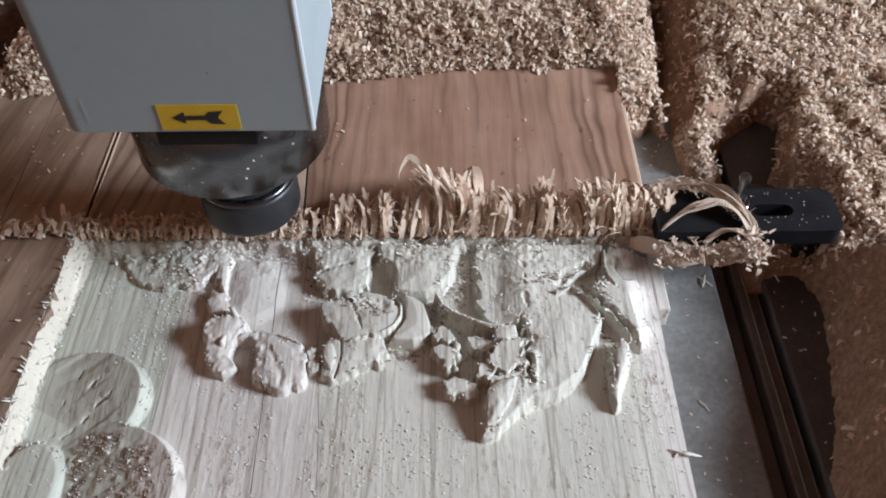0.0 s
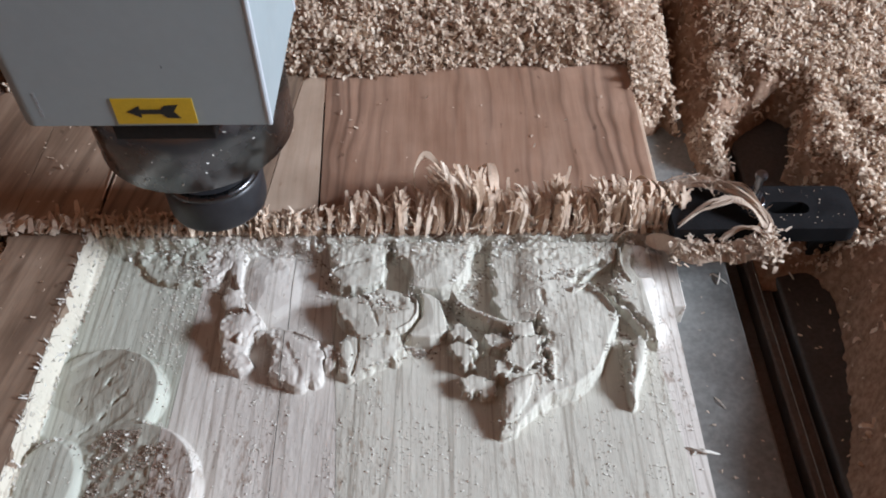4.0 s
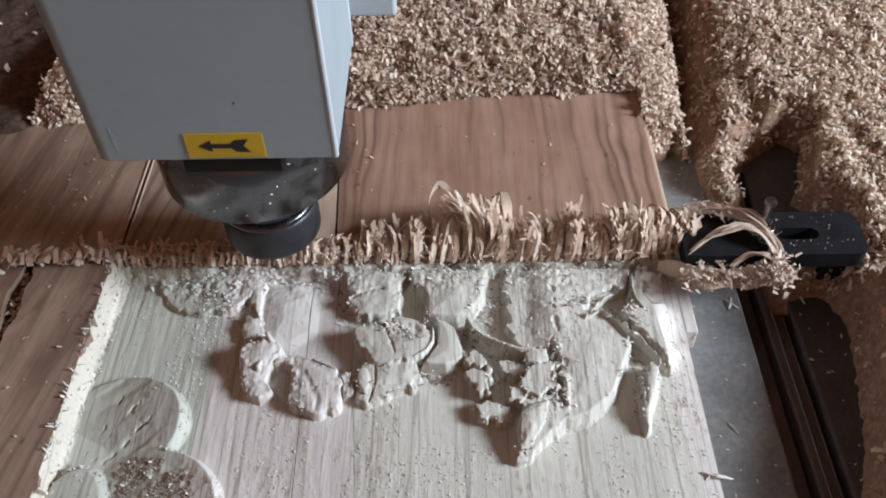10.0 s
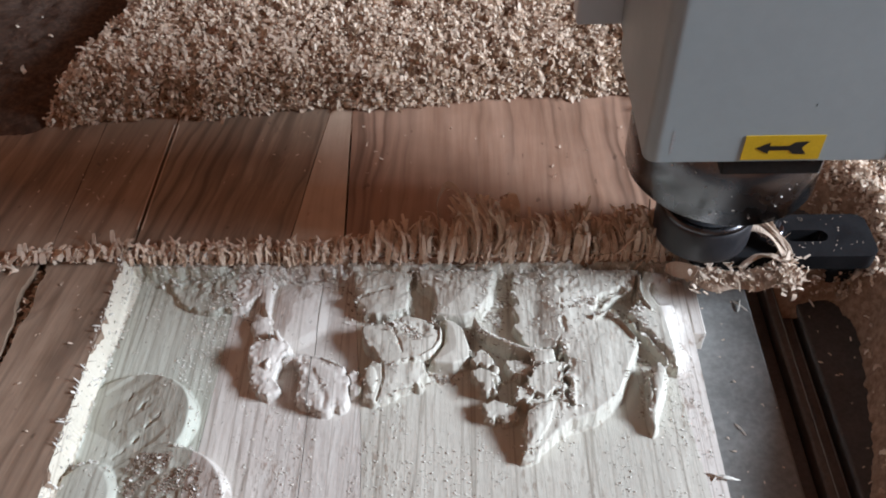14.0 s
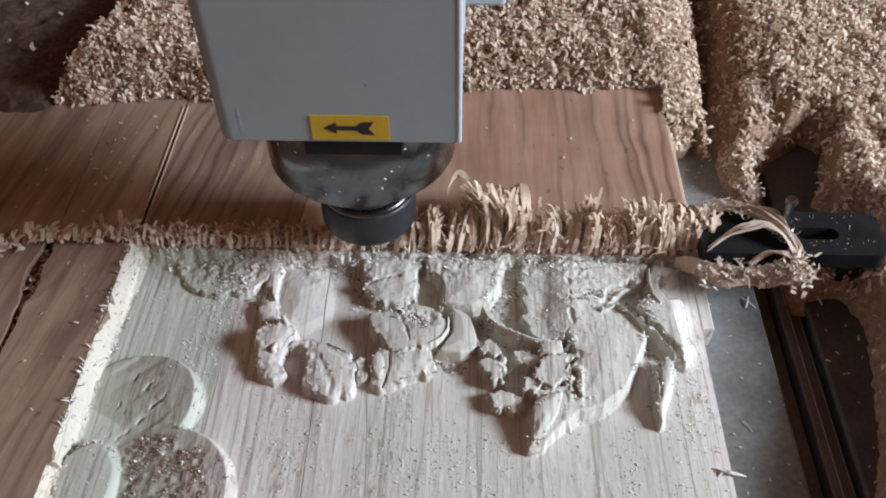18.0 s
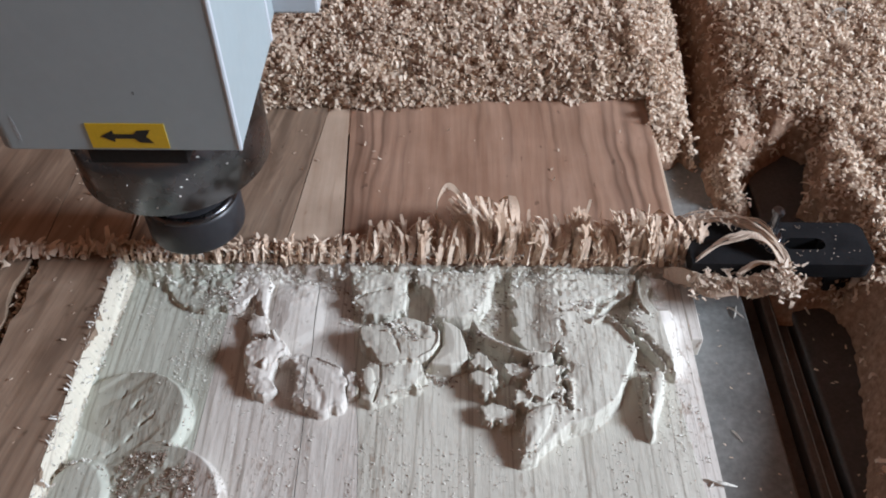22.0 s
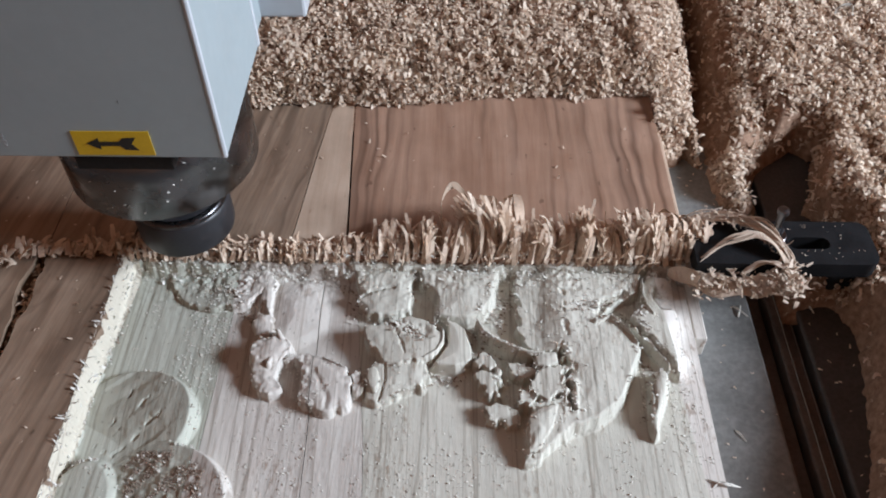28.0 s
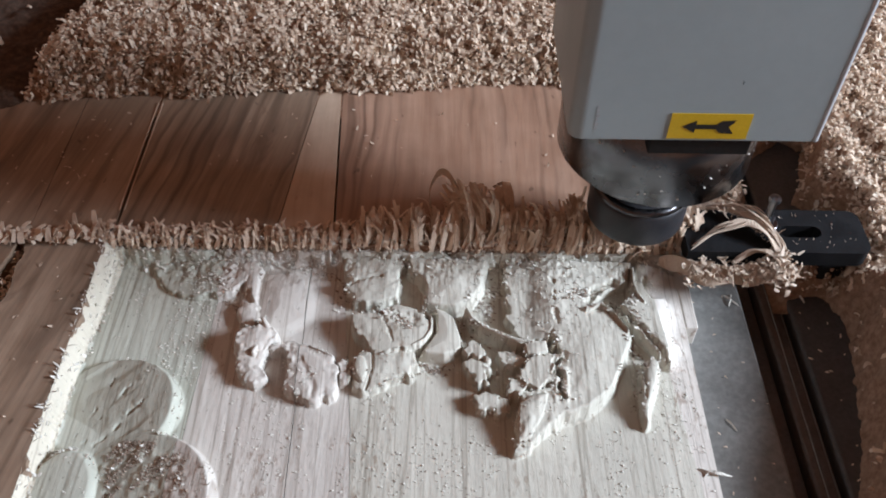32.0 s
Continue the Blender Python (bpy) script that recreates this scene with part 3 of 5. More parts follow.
    # flower head: petals round a rough middle, a crescent rim and an outer petal
    d = inside([(-7, -40), (2, -42), (8, -47), (11, -58), (12, -67), (9, -70), (2, -73), (-8, -72), (-12, -70), (-8, -64), (-4, -57), (-4, -47)], calm_x, calm_y)
    z = up(d, -7.2 + 1.2 * smooth(0, 9, d), 2.4)
    d = inside([(-47, -48), (-39, -46), (-30, -45), (-26, -41), (-17, -42), (-12, -47), (-8, -47), (-4, -53), (-5, -60), (-9, -65), (-13, -69), (-26, -71), (-36, -71), (-39, -62), (-42, -60), (-45, -55)], x, y)
    z = up(d + 0.4, -5.6 + 0.7 * smooth(0, 7, d) + 0.35 * soft, 1.2)
    d, u, v = oval(calm_x, calm_y, -18, -51, 9.5, 6.5, -20)
    z = np.where(d > 0, z + (0.5 * ragged - 0.7) * smooth(0, 3, d), z)
    z = pit(1.0 - along([(-30, -46), (-28, -55), (-25, -65)], x, y), 0.9, 1.2)
    z = pit(1.0 - along([(-26, -43), (-22, -50), (-15, -54), (-10, -54)], x, y), 0.9, 1.2)
    ring = along([(-9, -45), (-5, -50), (-5, -57), (-8, -63), (-14, -67)], calm_x, calm_y)
    z = up(1.6 - ring, -4.7, 1.5)
    z = dig(inside([(-21, -16), (-13, -17), (-11, -25), (-12, -34), (-21, -33)], x, y), -13.5, 2.0)
    # the large beaked form, coarse-grained, with its rope and knob
    body = [(35, -7), (31, -20), (34, -28), (35, -39), (33, -47), (36, -57), (41, -61), (45, -64), (52, -62), (54, -72), (52, -88), (40, -92), (37, -98), (34, -109), (34, -123), (40, -121), (48, -113), (60, -106), (71, -102), (79, -96), (85, -89), (92, -72), (97, -60), (92, -49), (87, -41), (80, -36), (88, -28), (99, -23), (103, -9)]
    edge = smooth(75, 50, calm_x)
    d = inside(body, calm_x + edge * (x - calm_x), calm_y + edge * (y - calm_y))
    side = 1.0 + 2.0 * smooth(40, 58, calm_x) * smooth(-50, -70, calm_y)
    grain = 0.07 * splinter + 0.22 * vnoise(mx, my / 4, 0.007, 39)
    z = up(d + 0.6 * soft + 0.6 * ragged * edge, -5.8 + 1.2 * smooth(0, 20, d) + grain - 1.4 * smooth(-66, -30, y) - 5.0 * smooth(-100, -124, y) - 2.8 * smooth(60, 42, calm_x) * smooth(-67, -60, calm_y), side)
    z = up(2.4 - along([(13, -45), (16, -51), (21, -56), (29, -60), (38, -64), (46, -65)], calm_x, calm_y), -3.6, 1.8)
    d = inside([(40, -67), (45, -63), (53, -63), (54, -71), (47, -74), (41, -73)], calm_x, calm_y)
    z = up(d, -4.2 + 0.8 * smooth(0, 5, d), 1.4)
    d = inside([(37, -100), (44, -95), (51, -93), (48, -105), (41, -116), (36, -119)], calm_x, calm_y)
    z = np.where(d > 0, np.maximum(z, -4.6 + 0.9 * smooth(0, 4, d) - 4.6 * smooth(-100, -124, y)), z)
    z = pit(1.1 - along([(38, -94), (46, -94), (54, -92), (60, -95)], x, y), 1.1, 1.1)
    # ragged flat claws beside it
    claws = (([(9, -68), (15, -63), (21, -66), (24, -74), (16, -73)], -6.4), ([(10, -76), (15, -73), (20, -74), (26, -78), (22, -82), (24, -89), (17, -87), (16, -82)], -7.4), ([(15, -92), (21, -90), (27, -92), (26, -99), (22, -102), (18, -99)], -9.4), ([(27, -69), (36, -67), (43, -74), (37, -78), (30, -76)], -7.4), ([(30, -88), (36, -86), (41, -90), (37, -95), (32, -94)], -5.2), ([(37, -83), (43, -74), (54, -72), (54, -86), (46, -92), (40, -91)], -3.8), ([(25, -95), (29, -91), (34, -95), (31, -102), (26, -103)], -9.6))
    for shape, top in claws:
        d = inside(shape, x, y)
        z = up(d + 0.5 + 0.8 * ragged, top + 0.4 * soft + 0.12 * splinter, 0.9)
    # scroll and wavy border at the right
    d = inside([(103, -8), (121, -12), (116, -25), (117, -39), (118, -51), (118, -61), (114, -76), (110, -73), (105, -68), (100, -57), (93, -48), (89, -40), (101, -30)], calm_x + 1.1 * np.sin(calm_y * 0.21), calm_y) + 0.3 * (calm_x > 106)
    z = up(d, -7.0 + 1.2 * smooth(0, 6, d) + 0.5 * soft + 0.06 * splinter, np.where(calm_x > 106, 2.4, 1.6))
    z = dig(inside([(73, -36), (80, -27), (92, -21), (96, -24), (87, -29), (82, -35), (76, -39)], x, y), -10.5, 1.8)
    z = dig(inside([(106, -19), (112, -23), (116, -32), (110, -35), (105, -29)], x, y), -12.0, 1.8)
    z = pit(2.0 - along([(89, -38), (96, -47), (102, -55), (109, -65), (112, -71)], x, y), 4.8, 2.0)
    for line, high in (([(102, -15), (101, -25), (102, -32), (105, -38)], -4.6), ([(74, -44), (82, -40), (89, -47), (94, -57)], -4.0)):
        z = up(2.4 - along(line, calm_x, calm_y), high, 2.4)
    d = inside([(100, -72), (106, -70), (109, -75), (106, -86), (101, -98), (99, -107), (96, -109), (95, -102), (96, -91), (97, -80)], calm_x, calm_y)
    z = up(d + 0.3, -6.2 + 1.0 * smooth(0, 5, d) - 4.5 * smooth(-88, -110, calm_y) + 0.5 * ragged * (calm_x < 98), np.where(calm_x > 98, 3.2, 1.2))
    # long tear down the beaked form
    torn = along([(55, -61), (56, -66), (58, -72), (57, -78), (58, -84), (57, -91), (58, -96)], x, y)
    z = z + 1.6 * smooth(4.6, 2.2, torn) * smooth(0.6, 2.0, torn) * (0.4 + vnoise(mx, my / 2, 0.003, 18))
    z = pit(1.3 + 0.9 * np.sin(y * 0.9) - torn, 8.5, 0.8)
    torn = along([(55, -61), (59, -51), (59, -36), (58, -21)], x, y)
    z = pit(0.9 + 0.7 * np.sin(y * 0.5) - torn, 0.9, 1.0)
    # coarse torn patches where the ornament meets the uncut timber
    patch = smooth(0.05, 0.45, vnoise(mx, my, 0.011, 40)) * smooth(-34, -10, calm_y) * smooth(-13.8, -11.5, z)
    z = z + patch * (0.5 * ragged + 0.15 * splinter - 0.4)
    z = np.where(calm_y < -66, pit(0.5 - np.abs(calm_x - 113 - 0.075 * (-69 - calm_y)), 1.0, 0.4), z)
    # the wall of the uncut strip at the left, ragged along its top, and the step of the cutting line
    z = np.maximum(z, np.where(calm_x < -170, FLOOR + 14.6 * smooth(-177.6 + 1.1 * vnoise(mx, my, 0.006, 8) + 0.9 * vnoise(mx, my, 0.0022, 28) + 4 * smooth(-75, -5, calm_y), -180.9, calm_x), FLOOR))
    z = np.maximum(z, FLOOR + 10.0 * smooth(-10, -6.0, y + 2.0 * vnoise(mx, my, 0.008, 9)))
    rough = smooth(-50, -8, y) * 0.35 + 0.08 + 1.0 * smooth(-175, -179, calm_x) + 0.12 * smooth(0, 6, inside(body, calm_x, calm_y))
    z = z + 0.05 * smooth(-13.5, -11, z) * vnoise(mx, my / 5, 0.0012, 12)
    z = np.clip(z + rough * fbm(mx, my, 0.0035, 11), -17.5, -0.3)
    return z * MM


def seam(y):
    """The slanting glue joint in the middle of the panel."""
    return np.interp(y, [-0.2, -0.11, -0.01, 0.01, 0.13, 0.5], [-0.036, -0.042, -0.0535, -0.0595, -0.0655, -0.075])


def sheared(name, left, right, ys, height, mat, parent, label, step):
    """One stave between two joints that may slant."""
    count = int(max(4, (right(ys[0]) - left(ys[0])) / step))
    k = np.linspace(0, 1, count)
    yy = np.repeat(ys[:, None], count, 1)
    xx = left(ys)[:, None] * (1 - k) + right(ys)[:, None] * k
    zz = height(xx, yy)
    ny, nx = xx.shape
    top = np.stack([xx, yy, zz], -1).reshape(-1, 3)
    index = np.arange(nx * ny).reshape(ny, nx)
    quads = [np.stack([index[:-1, :-1], index[:-1, 1:], index[1:, 1:], index[1:, :-1]], -1).reshape(-1, 4)]
    rim = np.concatenate([index[0, :], index[1:, -1], index[-1, -2::-1], index[-2:0:-1, 0]])
    low = top[rim].copy()
    low[:, 2] = BOTTOM
    upper = nx * ny + np.arange(len(rim))
    under = upper + len(rim)
    quads.append(np.stack([upper, under, np.roll(under, -1), np.roll(upper, -1)], -1))
    quads.append(under[[0, nx - 1, nx + ny - 2, 2 * nx + ny - 3]][None, ::-1])
    return obj(name, arrays_mesh(name, np.concatenate([top, top[rim], low]), np.concatenate(quads), mat, True), parent, label)


def panel():
    board = thing("carved_panel", "half-carved wooden panel with flower and leaf relief, clamped down", "wood panel")
    const = lambda v: (lambda y: np.full(np.shape(y), v))  # noqa: E731
    # uncut timber behind the cutting line and beside the carving
    flat = lambda x, y: -0.0004 + 0.00025 * fbm(x, y, 0.02, 21) - 0.0008 * smooth(0.006, 0.0, np.abs(y - YC)) * (1 + vnoise(x, y, 0.003, 5))  # noqa: E731
    ys = np.concatenate([np.linspace(YC, 0.01, 12), np.linspace(0.014, 0.50, 60)])
    joint = 0.0006
    pale = lambda y: np.interp(y, [YC, 0.016, 0.079, 0.129, 0.5], [-0.092, -0.0893, -0.0838, -0.0785, -0.079])  # noqa: E731
    sheared("stave", const(-0.300), const(-0.2250), ys, flat, WOOD_DARK, board, "dark brown grained stave", 0.004)
    sheared("stave", const(-0.2245), const(-0.1790), ys, flat, WOOD_DARK, board, "dark brown grained stave", 0.004)
    sheared("stave", const(-0.1776), lambda y: pale(y) - joint, ys, flat, WOOD_DARK, board, "brown grained stave", 0.003)
    sheared("stave", pale, lambda y: seam(y) - joint, ys, flat, WOOD_PALE, board, "pale sapwood stave", 0.003)
    sheared("stave", lambda y: seam(y) + joint, const(0.1265), ys, flat, WOOD, board, "reddish brown stave with dark grain lines", 0.003)
    for a, b in ((-0.1801, -0.1793), (-0.1773, -0.1765)):
        part("glue_line", box_bm(a, b, 0.018, 0.112, -0.002, 0.0003, 0.0002), WOOD_PALE, board, "pale ridge along the joint")
    ys = np.linspace(-0.26, YC - 0.0004, 220)
    sheared("stave", const(-0.300), lambda y: -0.2262 - 0.0042 * smooth(-0.10, -0.03, y) * (1 + 0.6 * vnoise(y, y * 0, 0.006, 6)), ys, flat, WOOD_DARK, board, "dark brown grained stave", 0.004)
    sheared("stave", lambda y: -0.2252 + 0.0030 * smooth(-0.10, -0.03, y) * (1 + 0.6 * vnoise(y, y * 0, 0.007, 7)), lambda y: -0.1813 + 0.0018 * np.maximum(0, vnoise(y, y * 0, 0.009, 22) + 0.6 * vnoise(y, y * 0, 0.003, 23)), ys, flat, WOOD_DARK, board, "uncut brown strip beside the carving", 0.003)
    # carved ground, stave by stave
    fine = np.arange(-0.235, YC - 0.0003, 0.0005)
    slant = lambda y: -0.1195 + 0.02 * (y + 0.10)  # noqa: E731
    second = lambda y: -0.0695 - 0.02 * (y + 0.10)  # noqa: E731
    wall = lambda y: -0.1774 + 0.0038 * smooth(-0.075, -0.005, y)  # noqa: E731
    border = lambda y: 0.1130 + 0.075 * (-0.069 - y)  # noqa: E731
    cuts = [const(X0), wall, slant, second, seam, border, const(0.1265)]
    names = ["cream wall of the uncut strip", "pale carved stave with a large flower", "pale carved stave with leaf scrolls", "narrow carved stave with leaf scrolls", "pale carved stave with a beaked scroll", "narrow milled border"]
    for a, b, label in zip(cuts, cuts[1:], names):
        pale_cut = {0: CUT_CREAM, 1: CUT_GREY, 4: CUT_COOL}.get(cuts.index(a), CUT)
        gap = 0.0 if a in (border, wall) or b in (border, wall) else 0.0002
        sheared("carved_stave", lambda y, a=a, g=gap: a(y) + (0.0002 if g else 0), lambda y, b=b, g=gap: b(y) - (0.0002 if g else 0), fine, relief, pale_cut, board, label, 0.00048)
    # a thin ledge left at the right edge
    part("ledge", box_bm(0.1268, 0.1335, -0.047, 0.03, BOTTOM, -0.0152, 0.0008), CUT, board, "thin milled ledge")
    part("ledge", box_bm(0.1268, 0.1305, 0.0305, 0.105, BOTTOM, -0.006, 0.0008), WOOD_PALE, board)
    return board


panel()

# ---------------------------------------------------------------- heaps of chips
HEAP = [(0.196, 0.60), (0.176, 0.30), (0.171, 0.22), (0.168, 0.175), (0.160, 0.142), (0.163, 0.115), (0.164, 0.088), (0.165, 0.066), (0.176, 0.056), (0.187, 0.062), (0.188, 0.086), (0.202, 0.102),
        (0.220, 0.116), (0.232, 0.106), (0.224, 0.080), (0.214, 0.060), (0.229, 0.040), (0.2265, 0.014), (0.218, -0.003), (0.213, -0.014), (0.219, -0.030), (0.216, -0.060), (0.208, -0.092), (0.196, -0.130), (0.186, -0.175), (0.180, -0.30), (0.60, -0.30), (0.60, 0.60)]


def lumps(x, y, size, seed):
    """Rounded clods with sharp valleys between them, 0 to 1."""
    return 1 - np.abs(vnoise(x, y, size, seed)) - 0.5 * np.abs(vnoise(x, y, size * 0.45, seed + 1))


def heap_right(x, y):
    w = 0.005 * fbm(x, y, 0.022, 41) + 0.0018 * vnoise(x, y, 0.005, 46)
    d = inside(HEAP, x + w, y + w)
    tall = 0.030 + 0.004 * fbm(x, y, 0.07, 42) + 0.018 * smooth(-0.012, -0.035, y) + 0.010 * smooth(0.10, 0.2, y)
    slope = np.where(y < 0.0, 3.4, 1.2 + 5.5 * smooth(0.200, 0.220, x) + 1.8 * smooth(0.15, 0.20, y))
    rise = tall * np.tanh(np.maximum(d, 0) * slope / tall)
    clods = (0.0060 * lumps(x, y, 0.026, 43) + 0.0030 * lumps(x, y, 0.009, 45) - 0.003) * smooth(0.0, 0.012, d) * smooth(-0.05, -0.02, y) + 0.0016 * fbm(x, y, 0.004, 44, 2)
    return -0.0305 + np.where(d > 0, rise + clods, np.maximum(-0.006 + d * 2.0, -0.037))


def heap_back(x, y):
    front = np.interp(x, [-0.30, -0.25, -0.186, -0.162, -0.13, -0.107, -0.055, -0.033, -0.01, 0.014, 0.04, 0.08, 0.126], [0.108, 0.114, 0.123, 0.120, 0.122, 0.127, 0.127, 0.127, 0.131, 0.134, 0.136, 0.136, 0.139]) + 0.003 * fbm(x, y, 0.016, 51)
    d = np.minimum(np.minimum(y - front, (0.136 - x) * 1.6), (x + 0.262 + 0.25 * (0.12 - y)) * 0.8)
    bay = 0.014 * np.exp(-(((x + 0.036 + 0.002 * fbm(x, y, 0.006, 56)) / 0.016) ** 2) - ((y - 0.139) / 0.006) ** 2) + 0.009 * np.exp(-(((x + 0.040) / 0.008) ** 2) - ((y - 0.205) / 0.010) ** 2)
    face = 0.025 + 0.004 * fbm(x, y * 0, 0.035, 52)
    # a steep front face of packed chips, then a nearly level top
    rise = face * smooth(-0.05, 1.0, np.maximum(d, 0) / 0.010) + 0.10 * np.maximum(d - 0.010, 0) - bay * smooth(0, 0.01, d) - 0.0001
    crest = 0.006 * np.exp(-(((x - 0.119) / 0.006) ** 2)) * smooth(0.0, 0.01, y - front)
    clods = (0.0042 * lumps(x, y, 0.020, 53) + 0.0034 * lumps(x, y, 0.0075, 55) - 0.003) * smooth(0.0, 0.008, d) + 0.0016 * fbm(x, y, 0.004, 54, 2)
    return np.where(d > 0, rise + clods + crest, d * 0.5) - 0.0004


def heap_side(x, y):
    front = 0.101 + 0.004 * fbm(x, y, 0.01, 61) + 0.010 * smooth(0.006, 0.0, np.abs(x - 0.150))
    d = np.minimum(np.minimum((y - front) * 1.2, 0.158 + 0.07 * (y - 0.12) - x + 0.0035 * fbm(x, y, 0.012, 62)), (x - 0.1205) * 3 + 0.01)
    tall = 0.030 + 0.006 * smooth(0.125, 0.17, y) + 0.003 * fbm(x, y, 0.03, 63)
    crest = 0.004 * np.exp(-(((0.153 + 0.07 * (y - 0.12) - x) / 0.004) ** 2))
    return -0.0305 + np.where(d > 0, tall * (1 - np.exp(-np.maximum(d, 0) * 5.5 / tall)) + crest + 0.003 * fbm(x, y, 0.008, 64) + 0.002 * lumps(x, y, 0.008, 65), -0.004 + d * 0.2)


def chips_on(height, x0, x1, y0, y1, count, keep, seed, size=(0.0032, 0.0070), lift=0.0004):
    """Small curled flakes scattered over a heap, crowded on its clods."""
    r = np.random.default_rng(seed)
    x, y = r.uniform(x0, x1, count), r.uniform(y0, y1, count)
    z = height(x, y)
    ok = keep(x, y, z) & (vnoise(x, y, 0.0055, seed + 5) + 0.6 * vnoise(x, y, 0.0025, seed + 6) > r.uniform(-1.1, 0.25, count))
    x, y, z = x[ok], y[ok], z[ok]
    n = len(x)
    base = np.stack([x, y, z + lift + r.uniform(0, 0.0022, n)], -1)
    length = r.uniform(*size, n)
    bend = r.uniform(1.5, 6.0, n) * np.where(r.uniform(0, 1, n) < 0.7, -1, 1)
    return ribbons(base, r.uniform(0, 2 * np.pi, n), r.uniform(-0.2, 1.1, n), length, length * r.uniform(0.22, 0.44, n), bend, r.uniform(-0.7, 0.7, n), 5, 0.0, 0.25)


def heaps():
    def heap(name, label, height, xs, ys, count, seed, low, bottom, keep=None, near=None, steep=False, dust=DUST):
        top = thing(name, label, "wood chips")
        obj("dust_body", field_mesh("dust_body", xs, ys, height, bottom, dust), top, "packed brown wood dust")
        v, q = chips_on(height, xs[0], xs[-1], ys[0], ys[-1], count, keep or (lambda x, y, z: z > low), seed)
        tagged(obj("chip_cover", arrays_mesh("chip_cover", v, q, CHIPS), top, "loose pale wood chips"), kind="stuff")
        if steep:
            r = np.random.default_rng(seed + 3)
            n = 30000
            x, low_y = r.uniform(-0.25, 0.134, n), r.uniform(0.112, 0.155, n)
            z = height(x, low_y)
            rise = height(x, low_y + 0.001) - z
            ok = (rise > 0.0009) & (z > low)
            x, y, z = x[ok], low_y[ok], z[ok]
            n = len(x)
            long = r.uniform(0.0036, 0.0075, n)
            v, q = ribbons(np.stack([x, y - 0.0012, z + 0.0004], -1), r.uniform(0, 6.28, n), r.uniform(-0.3, 1.4, n), long, long * r.uniform(0.22, 0.44, n), r.uniform(-5.5, 5.5, n), r.uniform(-0.8, 0.8, n), 5, 0.0, 0.25)
            tagged(obj("chip_face", arrays_mesh("chip_face", v, q, CHIPS), top, "pale chips on the steep front"), kind="stuff")
        if near:
            r = np.random.default_rng(seed + 9)
            x, y = r.uniform(near[0], near[1], 900), r.uniform(near[2], near[3], 900)
            z = height(x, y)
            ok = np.flatnonzero(z > low + 0.001)[:280]
            n = len(ok)
            long = r.uniform(0.0045, 0.0085, n)
            v, q = ribbons(np.stack([x[ok], y[ok], z[ok] + 0.0018], -1), r.uniform(0, 6.28, n), r.uniform(-0.2, 0.7, n), long, long * r.uniform(0.18, 0.32, n), r.uniform(-3.6, 3.6, n), r.uniform(-0.6, 0.6, n), 4, 0.0003)
            ribbon_parts("chip", v, n, 4, 0.0003, CHIPS, top)

    def bright(x, y, z):
        d = inside(HEAP, x, y)
        bare = smooth(0.0, 0.003, d) * smooth(0.028, 0.018, d + 0.012 * fbm(x, y, 0.02, 47)) * (y > 0.10) * (x < 0.215) * smooth(0.030, 0.016, d + 0.10 * smooth(0.16, 0.20, y) * d)
        bare = np.maximum(bare, smooth(0.0, 0.003, d) * smooth(0.011, 0.004, d + 0.006 * fbm(x, y, 0.015, 49)) * (y < 0.125) * (x > 0.200) * (y > 0.03))
        patches = smooth(0.46, 0.70, fbm(x, y, 0.040, 48)) * 0.75
        bench = smooth(-0.014, -0.022, y) * 0.97
        return (z > -0.026) & (np.random.default_rng(3).uniform(0, 1, len(x)) > np.maximum(np.maximum(bare * 0.93, patches), bench))

    heap("chip_heap", "deep heap of pale wood chips lying on the panel", heap_back, np.arange(-0.29, 0.1268, 0.0016), np.arange(0.100, 0.36, 0.0016), 66000, 71, -0.0003, -0.0006, None, (-0.23, 0.12, 0.115, 0.17), True)
    heap("chip_heap", "narrow heap of wood chips beside the panel", heap_side, np.arange(0.1269, 0.175, 0.0014), np.arange(0.095, 0.36, 0.0014), 13000, 72, -0.027, -0.0335)
    heap("chip_heap", "large heap of wood chips on the machine table round the clamp", heap_right, np.arange(0.140, 0.40, 0.0018), np.arange(-0.22, 0.40, 0.0018), 125000, 73, -0.024, -0.075, bright, (0.16, 0.27, 0.02, 0.18))

    # low dust left of the heap; the shadow over it is painted in as dark colour
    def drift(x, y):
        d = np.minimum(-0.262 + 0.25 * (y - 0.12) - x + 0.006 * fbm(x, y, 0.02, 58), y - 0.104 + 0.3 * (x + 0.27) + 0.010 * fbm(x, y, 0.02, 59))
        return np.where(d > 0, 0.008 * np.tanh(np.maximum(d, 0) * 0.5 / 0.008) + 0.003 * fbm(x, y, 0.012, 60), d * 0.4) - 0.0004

    heap("chip_heap", "low drift of brown wood dust on the panel, shade put into its dark colour", drift, np.arange(-0.47, -0.222, 0.002), np.arange(0.05, 0.42, 0.002), 160, 74, 0.0008, -0.0006, dust=SHADED_DUST)

    def under(x, y):
        d = np.minimum(np.minimum(y + 0.0145 + 0.003 * fbm(x, y, 0.01, 67), (x - 0.1885) * 0.7 + 0.002 * fbm(x, y, 0.006, 69)), 0.232 - x)
        return -0.0305 + np.where(d > 0, np.minimum(0.022 * np.tanh(np.maximum(d, 0) * 2.6 / 0.022) + 0.002 * fbm(x, y, 0.006, 68), 0.0285), d * 0.5 - 0.001)

    heap("chip_heap", "brown wood dust packed under the clamp", under, np.arange(0.180, 0.236, 0.0012), np.arange(-0.022, 0.014, 0.0012), 420, 75, -0.028, -0.034)


heaps()

